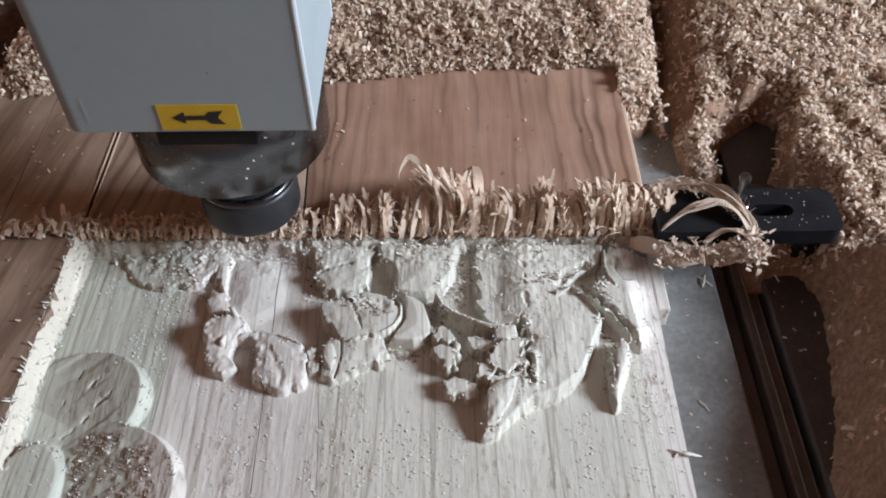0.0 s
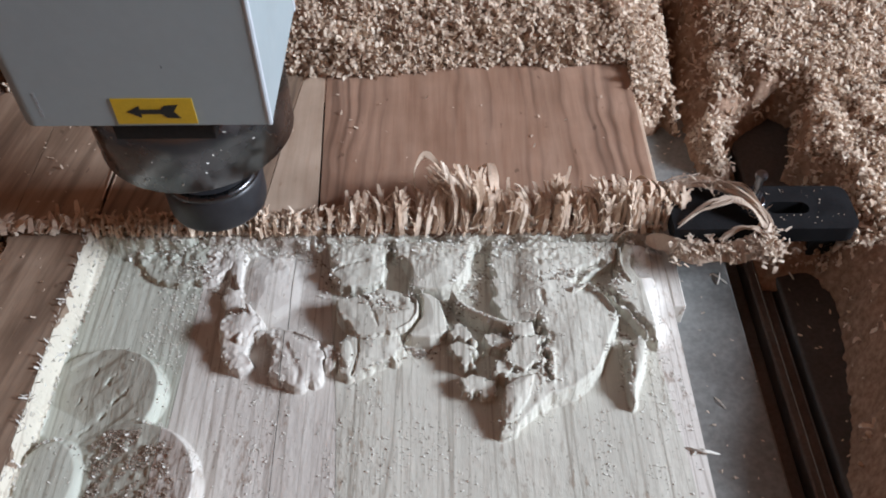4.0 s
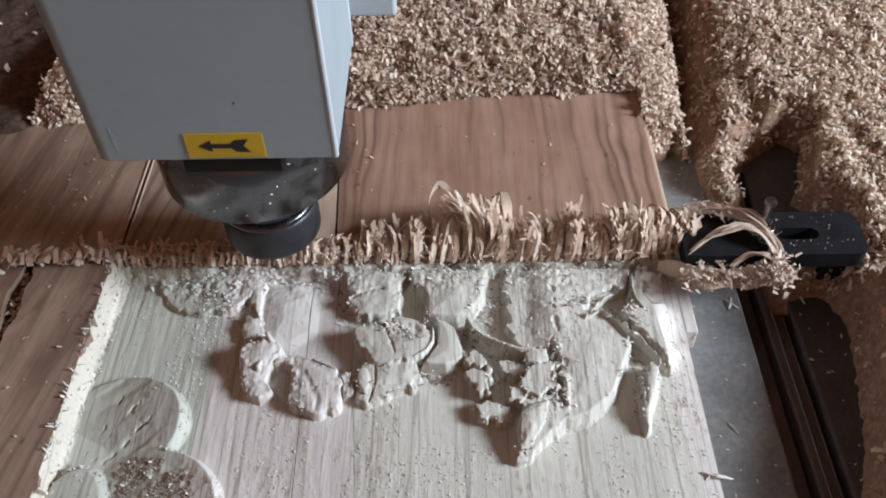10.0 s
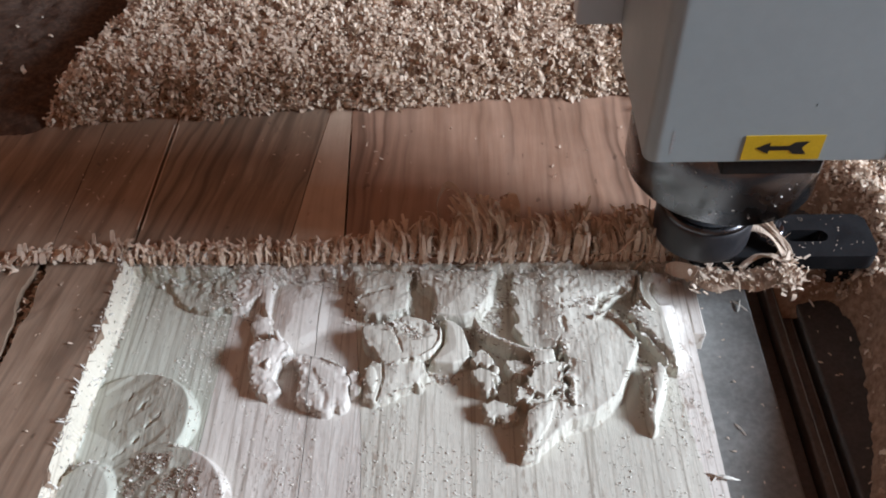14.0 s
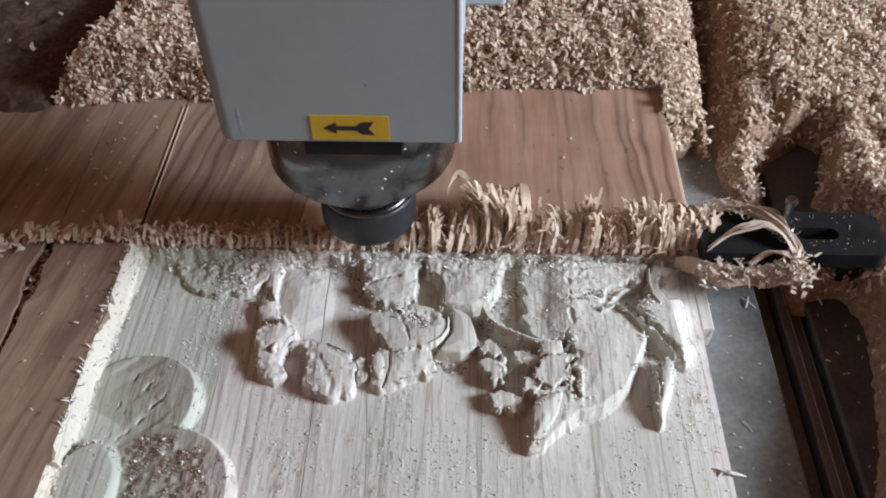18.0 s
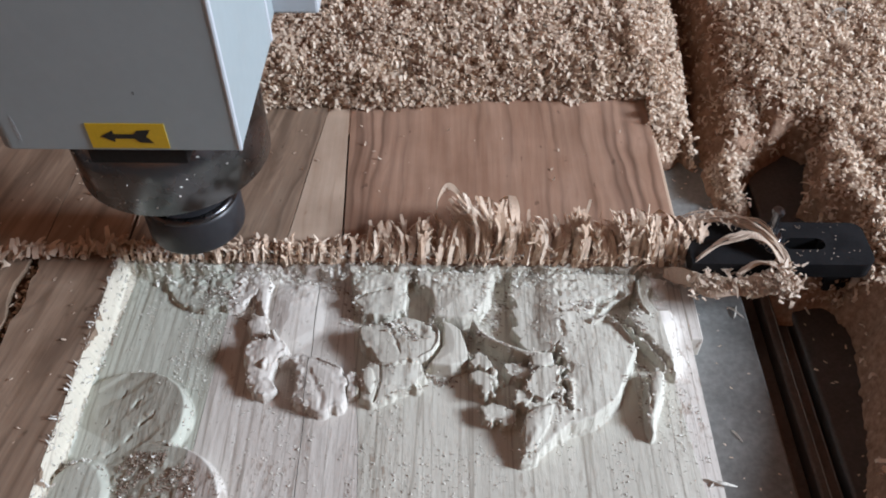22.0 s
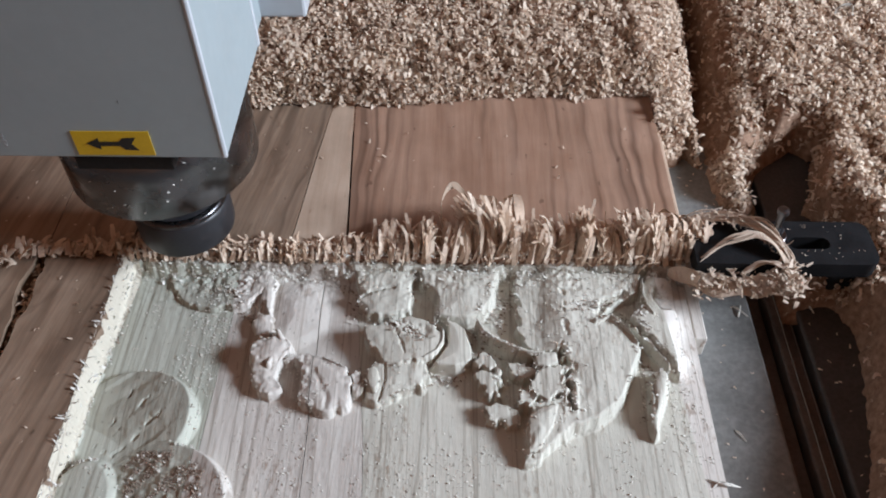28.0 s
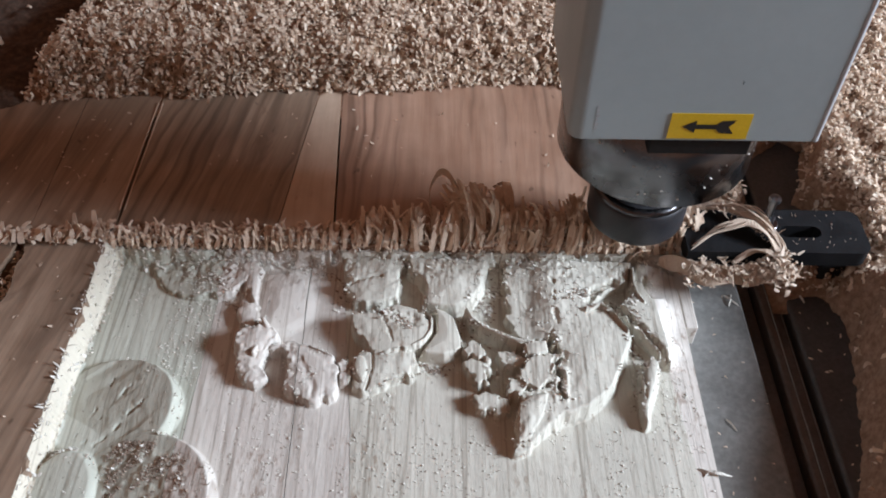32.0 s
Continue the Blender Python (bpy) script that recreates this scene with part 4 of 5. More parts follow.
# ---------------------------------------------------------------- shavings along the cutting line
def fringe():
    n = 1500
    # strips stand in small bundles, each with its own lean and curl
    many = 94
    middle = np.linspace(-0.184, 0.133, many) + rng.normal(0, 0.0009, many)
    of = rng.integers(0, many, n)
    x = middle[of] + rng.uniform(-0.0006, 0.0006, n)
    long = np.interp(x, [-0.19, -0.15, -0.06, -0.045, -0.01, 0.004, 0.010, 0.030, 0.040, 0.047, 0.06, 0.095, 0.134], [0.006, 0.008, 0.011, 0.018, 0.021, 0.025, 0.036, 0.032, 0.024, 0.033, 0.024, 0.026, 0.028])
    long = long * rng.uniform(0.82, 1.05, n) * (1.0 + 0.22 * vnoise(middle, middle * 0, 0.009, 84) + rng.normal(0, 0.07, many))[of]
    base = np.stack([x, YC + rng.uniform(-0.002, 0.008, n), rng.uniform(-0.005, -0.001, n)], -1)
    drift = vnoise(middle, middle * 0, 0.017, 81)
    lean, bow, spin = 0.45 * drift + rng.normal(0, 0.10, many), -0.9 + 1.3 * vnoise(middle, middle * 0, 0.013, 82) + rng.normal(0, 0.35, many), 0.25 + rng.normal(0, 0.35, many)
    wide = rng.uniform(0.0016, 0.0029, n) * np.interp(x, [-0.08, -0.04], [0.8, 1.0])
    v, q = ribbons(base, np.pi / 2 + lean[of] + rng.normal(0, 0.06, n), rng.uniform(1.15, 1.5, n), long, wide, bow[of] + rng.normal(0, 0.25, n), spin[of] + rng.normal(0, 0.25, n), 9, 0.0003, 0.10)
    top = thing("shaving_fringe", "ragged fringe of curled wood shavings along the cut edge", "wood shavings")
    sway = (0.0016 + 0.0022 * vnoise(middle, middle * 0, 0.010, 83) + rng.normal(0, 0.0008, many))[of] * long / 0.022
    tip = rng.normal(0, 0.0012, n)
    k = np.linspace(0, 1, 10)
    v = v.reshape(n, 10, 4, 3)
    v[..., 0] += (sway[:, None] * np.sin(k * 3.0) + tip[:, None] * np.maximum(k - 0.6, 0) * 4)[:, :, None]
    fold = (long * rng.uniform(-0.05, 0.42, n))[:, None] * (np.maximum(k - 0.6, 0) / 0.4) ** 2
    v[..., 2] -= fold[:, :, None]
    v[..., 1] += (fold * rng.uniform(-0.8, 0.5, n)[:, None])[:, :, None]
    v = v.reshape(n, 40, 3)
    apart = np.argsort(-x * (x < 0.2))[:290]
    rest = np.setdiff1d(np.arange(n), apart)
    ribbon_parts("strip", v[apart], len(apart), 9, 0.0002, FRINGE, top)
    _, q = ribbons(np.zeros((len(rest), 3)), np.zeros(len(rest)), np.zeros(len(rest)), np.ones(len(rest)), np.ones(len(rest)), np.zeros(len(rest)), np.zeros(len(rest)), 9, 0.1)
    tagged(obj("frayed_edge", arrays_mesh("frayed_edge", v[rest].reshape(-1, 3), q, FRINGE), top, "short frayed strips"), kind="stuff")
    # splinters along the top of the uncut strip
    n2 = 90
    clump = rng.uniform(-0.17, -0.02, 16)
    edge = np.stack([-0.1812 + rng.normal(0, 0.0007, n2), clump[rng.integers(0, 16, n2)] + rng.normal(0, 0.003, n2), np.full(n2, -0.0008)], -1)
    long = 0.0008 + 0.0045 * rng.uniform(0, 1, n2) ** 3
    v, q = ribbons(edge, rng.uniform(0, 6.28, n2), rng.uniform(0.0, 0.9, n2), long, rng.uniform(0.0003, 0.0009, n2), rng.normal(0, 1.2, n2), rng.normal(0, 0.6, n2), 5, 0.0002)
    tagged(obj("edge_splinters", arrays_mesh("edge_splinters", v, q, CRUMB)), "pale splinters along the edge of the uncut strip", "wood shavings", "", "stuff")
    # thin frayed fibres among the strips
    n = 620
    x = rng.uniform(-0.186, 0.134, n)
    long = np.interp(x, [-0.19, -0.06, -0.045, 0.01, 0.134], [0.005, 0.008, 0.012, 0.02, 0.017]) * rng.uniform(0.4, 1.1, n)
    base = np.stack([x, YC + rng.uniform(-0.003, 0.008, n), rng.uniform(-0.004, 0.001, n)], -1)
    v, q = ribbons(base, rng.normal(np.pi / 2, 0.9, n), rng.uniform(0.3, 1.4, n), long, rng.uniform(0.0004, 0.0009, n), rng.normal(-0.3, 1.4, n), rng.normal(0, 0.8, n), 6, 0.0002, 0.2)
    tagged(obj("fibres", arrays_mesh("fibres", v, q, FRINGE)), "fine frayed wood fibres along the cut edge", "wood shavings", "", "stuff")
    # short crumbs before and under it
    n = 1700
    x = rng.uniform(-0.183, 0.130, n)
    y = YC - np.abs(rng.normal(0, 0.0045, n)) + 0.002
    z = np.where(y < YC, relief(x, np.minimum(y, YC)), 0.0)
    base = np.stack([x, y, z + rng.uniform(0.0, 0.0015, n)], -1)
    long = rng.uniform(0.0012, 0.0034, n)
    v, q = ribbons(base, rng.uniform(0, 6.28, n), rng.uniform(-0.2, 1.3, n), long, long * rng.uniform(0.2, 0.5, n), rng.uniform(-2.5, 2.5, n), rng.uniform(-1, 1, n), 3)
    tagged(obj("crumbs", arrays_mesh("crumbs", v, q, CRUMB)), "small wood crumbs strewn along the cut edge", "wood chips", "", "stuff")
    # rope of shavings across the strip at the left
    n = 160
    x = rng.uniform(-0.262, -0.180, n)
    y = np.interp(x, [-0.262, -0.24, -0.18], [-0.022, -0.008, -0.001]) + rng.normal(0, 0.003, n)
    base = np.stack([x, y, rng.uniform(0.0, 0.003, n)], -1)
    long = rng.uniform(0.004, 0.010, n)
    v, q = ribbons(base, rng.normal(0.9, 0.6, n), rng.uniform(0.2, 1.2, n), long, long * 0.35, rng.uniform(-3, 1, n), rng.uniform(-1, 1, n), 5, 0.0003)
    tagged(obj("shaving_rope", arrays_mesh("shaving_rope", v, q, CHIPS)), "twisted rope of pale shavings on the uncut strip", "wood shavings", "", "stuff")


fringe()


# ---------------------------------------------------------------- clamp
def clamp():
    c = thing("clamp", "black steel slotted clamp with a bolt holding the panel down", "clamp")
    z0, z1 = 0.0005, 0.0105
    turn = [(0.2180 + 0.0065 * math.cos(radians(a)), (0.0075 if a > 0 else -0.0105) + 0.0065 * math.sin(radians(a))) for a in range(-90, 91, 15)]
    hole = [(0.1830 + 0.0042 * math.cos(radians(a)), -0.002 + 0.0042 * math.sin(radians(a))) for a in range(90, 271, 30)] + [(0.1970 + 0.0042 * math.cos(radians(a)), -0.002 + 0.0042 * math.sin(radians(a))) for a in range(-90, 91, 30)]
    lower, upper = hole[3:11], hole[10:] + hole[:4]
    bm = outline_bm([(0.128, -0.017)] + turn[:6] + [(0.2245, -0.002)] + lower[::-1] + [(0.128, -0.002)], z0, z1)
    top_half = finish(outline_bm([(0.128, -0.002)] + upper[::-1] + [(0.2245, -0.002)] + turn[7:] + [(0.128, 0.014)], z0, z1), "half", CLAMP_BLACK)
    bm.from_mesh(top_half)
    bmesh.ops.remove_doubles(bm, verts=bm.verts, dist=0.00002)
    part("bar", bm, CLAMP_BLACK, c, "black slotted bar with a rounded end")
    part("heel", box_bm(0.206, 0.220, -0.009, 0.011, -0.0305, z0, 0.001), CLAMP_BLACK, c)
    part("bolt", lathe_bm([(0.0019, -0.03), (0.0019, 0.027), (0.0030, 0.0275), (0.0032, 0.0285), (0.0030, 0.0302), (0.0012, 0.0308)], 24, 0.1725, 0.0035), STEEL, c, "dull steel clamp bolt")
    part("washer", lathe_bm([(0.0060, z1), (0.0065, z1 + 0.0004), (0.0065, z1 + 0.0010), (0.0060, z1 + 0.0014)], 32, 0.1725, 0.0035), STEEL, c)
    part("nut", lathe_bm([(0.0040, z1 + 0.0014), (0.0044, z1 + 0.0020), (0.0044, z1 + 0.0048), (0.0040, z1 + 0.0054)], 6, 0.1725, 0.0035), BLACKENED, c)
    return c


clamp()


def strip_bm(points, width, thick=0.0003, tilt=0.0, bm=None):
    """A long shaving along a smooth line through points; tilt stands it on edge."""
    bm = bm or bmesh.new()
    pts = [Vector(p) for p in points]
    line = []
    for k in range(len(pts) - 1):
        a, b, c, d = pts[max(k - 1, 0)], pts[k], pts[k + 1], pts[min(k + 2, len(pts) - 1)]
        for u in (0, 0.2, 0.4, 0.6, 0.8):
            line.append(0.5 * ((2 * b) + (c - a) * u + (2 * a - 5 * b + 4 * c - d) * u * u + (3 * b - a - 3 * c + d) * u**3))
    line.append(pts[-1])
    rings = []
    for k, p in enumerate(line):
        d = (line[min(k + 1, len(line) - 1)] - line[max(k - 1, 0)]).normalized()
        side = Vector((0, 0, 1)).cross(d).normalized()
        side = Matrix.Rotation(tilt + 0.5 * math.sin(k * 0.35), 3, d) @ side
        out = d.cross(side)
        end = min(1.0, 0.35 + 3.0 * min(k, len(line) - 1 - k) / len(line))
        w = width / 2 * end * (1 + 0.22 * math.sin(k * 0.7))
        rings.append([bm.verts.new(q) for q in (p - side * w - out * thick / 2, p + side * w - out * thick / 2, p + side * w + out * thick / 2, p - side * w + out * thick / 2)])
    for a, b in zip(rings, rings[1:]):
        for k in range(4):
            bm.faces.new((a[k], a[(k + 1) % 4], b[(k + 1) % 4], b[k]))
    bm.faces.new(rings[0][::-1])
    bm.faces.new(rings[-1])
    return bm


def torn_end():
    """The torn tail of shavings caught on the clamp."""
    t = thing("torn_shaving", "torn bundle of splintered wood strips caught on the clamp", "wood shavings")
    r = random.Random(5)
    o = lambda s=0.0012: r.uniform(-s, s)  # noqa: E731
    for k in range(18):
        u = k / 17
        pts = [(0.119 + o(), 0.014 - 0.006 * u, 0.007 + o()), (0.136 + o(), 0.018 - 0.006 * u + o(0.002), 0.012 + o(0.002)), (0.152 + o(), 0.014 - 0.006 * u + o(), 0.016 + o(0.002)), (0.166 + o(0.002), 0.005 - 0.007 * u + o(0.0025), 0.017 + o(0.003)), (0.176 + o(), -0.009 - 0.006 * u + o(), 0.014 + o()), (0.179 - 0.003 * u, -0.020 - 0.002 * u + o(), 0.009 + o())]
        pts = pts[(k % 4 == 1) + 2 * (k % 5 == 2):len(pts) - (k % 3 == 0)]
        part("strip", strip_bm(pts, r.uniform(0.0006, 0.0018), 0.0004, r.uniform(-0.8, 0.8)), SPLINTER if k % 3 else FRINGE, t)
    for k in range(4):
        v = 0.0014 * (k - 1.5)
        pts = [(0.128 + o(0.002), -0.014 + v + o(), 0.010), (0.141 + o(0.002), -0.008 + v + o(), 0.014 + o()), (0.150 + o(), -0.005 + v + o(), 0.017 + o()), (0.158 + o(), -0.003 + v, 0.018 + o())]
        part("flap", strip_bm(pts[k % 2:], r.uniform(0.0007, 0.0018), 0.0004, r.uniform(-0.5, 0.7)), SPLINTER, t)
    part("flap", strip_bm([(0.148, -0.006, 0.016), (0.156, -0.003, 0.018), (0.164, -0.005, 0.018), (0.170, -0.011, 0.016), (0.175, -0.020, 0.011)], 0.0050, 0.0005, 0.0), SPLINTER, t, "pale splintered flap")
    for k in range(4):
        pts = [(0.150 + o(0.003), -0.020 + o(), 0.006), (0.160 + o(), -0.016 + o(), 0.011 + o()), (0.168 + o(), -0.019 + o(), 0.013), (0.175 + o(), -0.025 + o(), 0.010)]
        part("flap", strip_bm(pts, r.uniform(0.0008, 0.0018), 0.0004, r.uniform(-0.5, 0.8)), SPLINTER, t)
    lip = strip_bm([(0.116, -0.012, -0.003), (0.126, -0.017, 0.000), (0.136, -0.0235, 0.001), (0.149, -0.026, 0.002), (0.162, -0.026, 0.003), (0.173, -0.027, 0.006)], 0.011, 0.0008, 0.75)
    part("lip", lip, SPLINTER, t, "curled pale brown underside")
    for k in range(9):
        x0 = 0.133 + 0.0042 * k
        pts = [(x0 + o(), -0.021 + o(), 0.005 + o()), (x0 + 0.004 + o(), -0.026 + o(), 0.005 + o()), (x0 + 0.007 + o(0.003), -0.031 + o(0.002), 0.001 + o())]
        part("strand", strip_bm(pts, r.uniform(0.0008, 0.0020), 0.0003, r.uniform(-0.8, 0.8)), SPLINTER, t)
    n = 330
    g = np.random.default_rng(9)
    base = np.stack([g.normal(0.174, 0.0042, n), g.normal(-0.025, 0.0048, n), g.normal(0.008, 0.003, n)], -1)
    long = 0.0015 + 0.0050 * g.uniform(0, 1, n) ** 2
    v, q = ribbons(base, g.uniform(0, 6.28, n), g.uniform(-1.0, 0.9, n), long, long * g.uniform(0.2, 0.5, n), g.uniform(-2, 2, n), g.uniform(-1, 1, n), 5, 0.0003)
    tagged(obj("splinter_tuft", arrays_mesh("splinter_tuft", v, q, SPLINTER), t, "pale splinters"), kind="stuff")
    n = 130
    u = g.uniform(0, 1, n)
    base = np.stack([0.120 + 0.057 * u, np.interp(u, [0, 0.3, 0.6, 0.85, 1], [0.012, 0.014, 0.008, -0.004, -0.018]) + g.normal(0, 0.0025, n), np.interp(u, [0, 0.5, 1], [0.010, 0.018, 0.012]) + g.normal(0, 0.0012, n)], -1)
    long = g.uniform(0.002, 0.007, n)
    v, q = ribbons(base, -0.6 + g.normal(0, 0.9, n), g.uniform(-0.4, 0.7, n), long, g.uniform(0.0003, 0.0009, n), g.uniform(-2, 2, n), g.uniform(-1, 1, n), 5, 0.0002, 0.2)
    tagged(obj("splinter_fray", arrays_mesh("splinter_fray", v, q, SPLINTER), t, "fine frayed splinters"), kind="stuff")
    n = 300
    base = np.stack([g.uniform(0.126, 0.174, n), g.normal(-0.0245, 0.0035, n), g.normal(0.004, 0.0025, n)], -1)
    long = g.uniform(0.0015, 0.005, n)
    v, q = ribbons(base, g.uniform(0, 6.28, n), g.uniform(-1.0, 0.9, n), long, long * g.uniform(0.2, 0.6, n), g.uniform(-2, 2, n), g.uniform(-1, 1, n), 4, 0.0003)
    tagged(obj("splinter_litter", arrays_mesh("splinter_litter", v, q, SPLINTER), t, "small splinters"), kind="stuff")


torn_end()


def curls():
    """Single large curls that stand out of the fringe."""
    r = random.Random(11)
    c = thing("curled_shaving", "thin wood shaving curled into an open hoop", "wood shaving")
    part("strip", strip_bm([(-0.006, 0.010, 0.008), (-0.0068, 0.016, 0.021), (-0.0015, 0.0215, 0.0285), (0.0045, 0.0195, 0.0255), (0.009, 0.013, 0.018), (0.010, 0.006, 0.008)], 0.0030, 0.0003, 1.2), WOOD_PALE, c)
    part("tail", strip_bm([(-0.006, 0.010, 0.008), (-0.009, 0.016, 0.012), (-0.014, 0.020, 0.010)], 0.0014, 0.0003, 0.4), FRINGE, c)
    for k in range(16):
        x = 0.100 + 0.0024 * k + r.uniform(-0.0006, 0.0006)
        h = 0.014 + r.uniform(-0.003, 0.003)
        y0 = r.uniform(-0.004, 0.001)
        pts = [(x - 0.005, y0 - 0.001, -0.002), (x + 0.0002, y0 + 0.002, h * 0.55), (x + 0.0028, y0 + 0.005, h * 0.9), (x + 0.0025, y0 + 0.010, h), (x - 0.001, y0 + 0.015, h * 0.95), (x - 0.004, y0 + 0.017, h * 0.7)]
        c = thing("curled_shaving", "broad wood shaving bowed over the cut edge", "wood shaving", "bowed shavings")
        part("strip", strip_bm(pts, r.uniform(0.0016, 0.0030), 0.0003, r.uniform(0.4, 1.1)), FRINGE, c)
    for k in range(14):
        x = 0.008 + 0.0022 * k + r.uniform(-0.0006, 0.0006)
        h = 0.016 + r.uniform(-0.003, 0.004)
        y0 = r.uniform(-0.004, 0.001)
        pts = [(x, y0, -0.002), (x + r.uniform(-0.002, 0.002), y0 + 0.005, h * 0.5), (x + r.uniform(-0.003, 0.002), y0 + 0.013, h * 0.95), (x + r.uniform(-0.003, 0.003), y0 + 0.024, h), (x - 0.002, y0 + 0.031, h * 0.6)]
        c = thing("curled_shaving", "broad wood shaving bowed over the cut edge", "wood shaving", "bowed shavings")
        part("strip", strip_bm(pts, r.uniform(0.0018, 0.0034), 0.0003, r.uniform(-0.3, 0.9)), FRINGE, c)


curls()


def slivers():
    """Single long splinters that fell on the plates, and a hoop on the large heap."""
    for pts, wide in (([(0.1955, -0.0075, -0.0300), (0.1990, -0.0130, -0.0292), (0.2010, -0.0180, -0.0300)], 0.0012),
                      ([(0.1570, -0.0130, -0.0302), (0.1600, -0.0170, -0.0290), (0.1640, -0.0205, -0.0302)], 0.0010),
                      ([(0.1585, -0.0210, -0.0302), (0.1600, -0.0170, -0.0288), (0.1615, -0.0125, -0.0302)], 0.0008),
                      ([(0.1420, -0.0920, -0.0302), (0.1440, -0.0950, -0.0296), (0.1460, -0.0985, -0.0302)], 0.0008),
                      ([(0.1180, -0.1270, -0.0148), (0.1225, -0.1295, -0.0138), (0.1262, -0.1300, -0.0132), (0.1330, -0.1300, -0.0160)], 0.0013),
                      ([(0.1200, -0.1310, -0.0148), (0.1240, -0.1285, -0.0136), (0.1290, -0.1310, -0.0136)], 0.0009)):
        c = thing("wood_sliver", "long pale wood splinter lying on the machine", "wood chip", "loose splinters")
        part("strip", strip_bm(pts, wide, 0.0004, 0.3), CRUMB, c)
    c = thing("curled_shaving", "pale wood shaving curled into a hoop on the heap", "wood shaving")
    top = float(heap_right(np.array([0.270]), np.array([0.212]))[0])
    ring = [(0.270 + 0.0055 * math.cos(radians(a)), 0.212 + 0.002 * math.sin(radians(a * 0.5)), top + 0.005 + 0.0065 * math.sin(radians(a))) for a in range(-100, 221, 40)]
    part("strip", strip_bm(ring, 0.0026, 0.0004, 1.1), CRUMB, c)


slivers()


def loose_chips():
    """Single flakes on the bare timber, the plates and the clamp, and crumbs on the carved ground."""
    g = np.random.default_rng(15)
    kinds = []
    for k in range(5):
        v, q = ribbons(np.zeros((1, 3)), np.zeros(1), np.array([0.3]), np.array([0.0030 + 0.0006 * k]), np.array([0.0012 + 0.0002 * k]), np.array([-1.5 + 0.6 * k]), np.array([0.3]), 4, 0.0003)
        kinds.append(arrays_mesh("wood_chip", v, q, CHIPS))
    areas = [(34, -0.20, 0.12, 0.03, 0.11, 0.0), (30, -0.255, -0.19, 0.015, 0.10, 0.0), (14, -0.215, -0.185, -0.14, -0.02, 0.0), (30, 0.136, 0.165, -0.16, 0.0, -0.030), (20, 0.193, 0.215, -0.14, -0.02, -0.030), (26, 0.18, 0.224, -0.014, 0.012, 0.0108), (14, 0.135, 0.165, 0.04, 0.10, -0.030)]
    for count, x0, x1, y0, y1, z in areas:
        for k in range(count):
            c = obj("wood_chip", kinds[int(g.integers(5))], None, "small pale wood chip lying loose on the machine", "wood chip", "loose chips")
            px, py = g.uniform(x0, x1), g.uniform(y0, y1)
            if z > 0 and px < 0.2035 and -0.008 < py < 0.006:
                py = g.choice([0.0075, -0.0115]) + g.uniform(-0.0025, 0.004)
            c.matrix_basis = pose(px, py, z + 0.0002, g.uniform(-15, 15), g.uniform(-10, 10), g.uniform(0, 360)) @ Matrix.Scale(g.uniform(0.25, 0.55) * (0.5 if z > 0 else 1.0), 4)
    n = 15000
    x, y = g.uniform(-0.178, 0.124, n), -0.2 + 0.195 * np.sqrt(g.uniform(0, 1, n))
    ok = (vnoise(x, y * 0.25, 0.012, 91) + 0.5 * vnoise(x, y, 0.006, 92) + 0.25 * smooth(-0.02, 0.05, x) - 0.3 * smooth(-0.10, -0.08, y) * (x > 0.02)) > g.uniform(0.05, 0.9, n) + 0.6 * (np.hypot((x + 0.156) / 0.035, (y + 0.10) / 0.029) < 1)
    x, y = x[ok], y[ok]
    n = len(x)
    long = 0.0004 + 0.0009 * g.uniform(0, 1, n) ** 3
    v, q = ribbons(np.stack([x, y, relief(x, y) + 0.0001], -1), np.pi + g.normal(0, 0.7, n), g.uniform(0.10, 0.45, n), long, long * g.uniform(0.3, 0.7, n), g.uniform(-0.5, 0.5, n), g.uniform(-0.8, 0.8, n), 2, 0.0003)
    tagged(obj("crumbs", arrays_mesh("crumbs", v, q, CRUMB)), "tiny wood crumbs scattered over the carved ground", "wood chips", "", "stuff")
    # fuzz left along the steep edges of the ornament
    n = 150000
    x, y = g.uniform(-0.176, 0.122, n), g.uniform(-0.16, -0.008, n)
    h = 0.0005
    here = relief(x, y)
    gx, gy = (relief(x + h, y) - here) / h, (relief(x, y + h) - here) / h
    steep = np.hypot(gx, gy)
    pick = np.flatnonzero((steep > 1.3) & (here > -0.0140) & (g.uniform(0, 1, n) < np.where(gx > -0.2, 0.45, 0.10) * smooth(-0.1, 0.4, vnoise(x, y, 0.009, 96))))
    x, y, here, away = x[pick], y[pick], here[pick], np.arctan2(-gy[pick], -gx[pick])
    n = len(x)
    long = g.uniform(0.0006, 0.0020, n)
    v, q = ribbons(np.stack([x, y, here + 0.0001], -1), away + g.normal(0, 0.7, n), g.uniform(-0.2, 0.9, n), long, g.uniform(0.0003, 0.0009, n), g.uniform(-1.5, 1.5, n), g.uniform(-0.8, 0.8, n), 3, 0.00025)
    tagged(obj("edge_fuzz", arrays_mesh("edge_fuzz", v, q, CRUMB)), "torn wood fuzz along the carved edges", "wood fibres", "", "stuff")
    # torn fibres on the wall of the uncut strip
    n = 300
    x, y = -0.1812 + 0.0042 * g.uniform(0, 1, n) ** 0.7, g.uniform(-0.20, -0.008, n)
    x = x + 0.003 * smooth(-0.075, -0.01, y) * g.uniform(0, 1, n)
    long = 0.0006 + 0.0022 * g.uniform(0, 1, n) ** 2
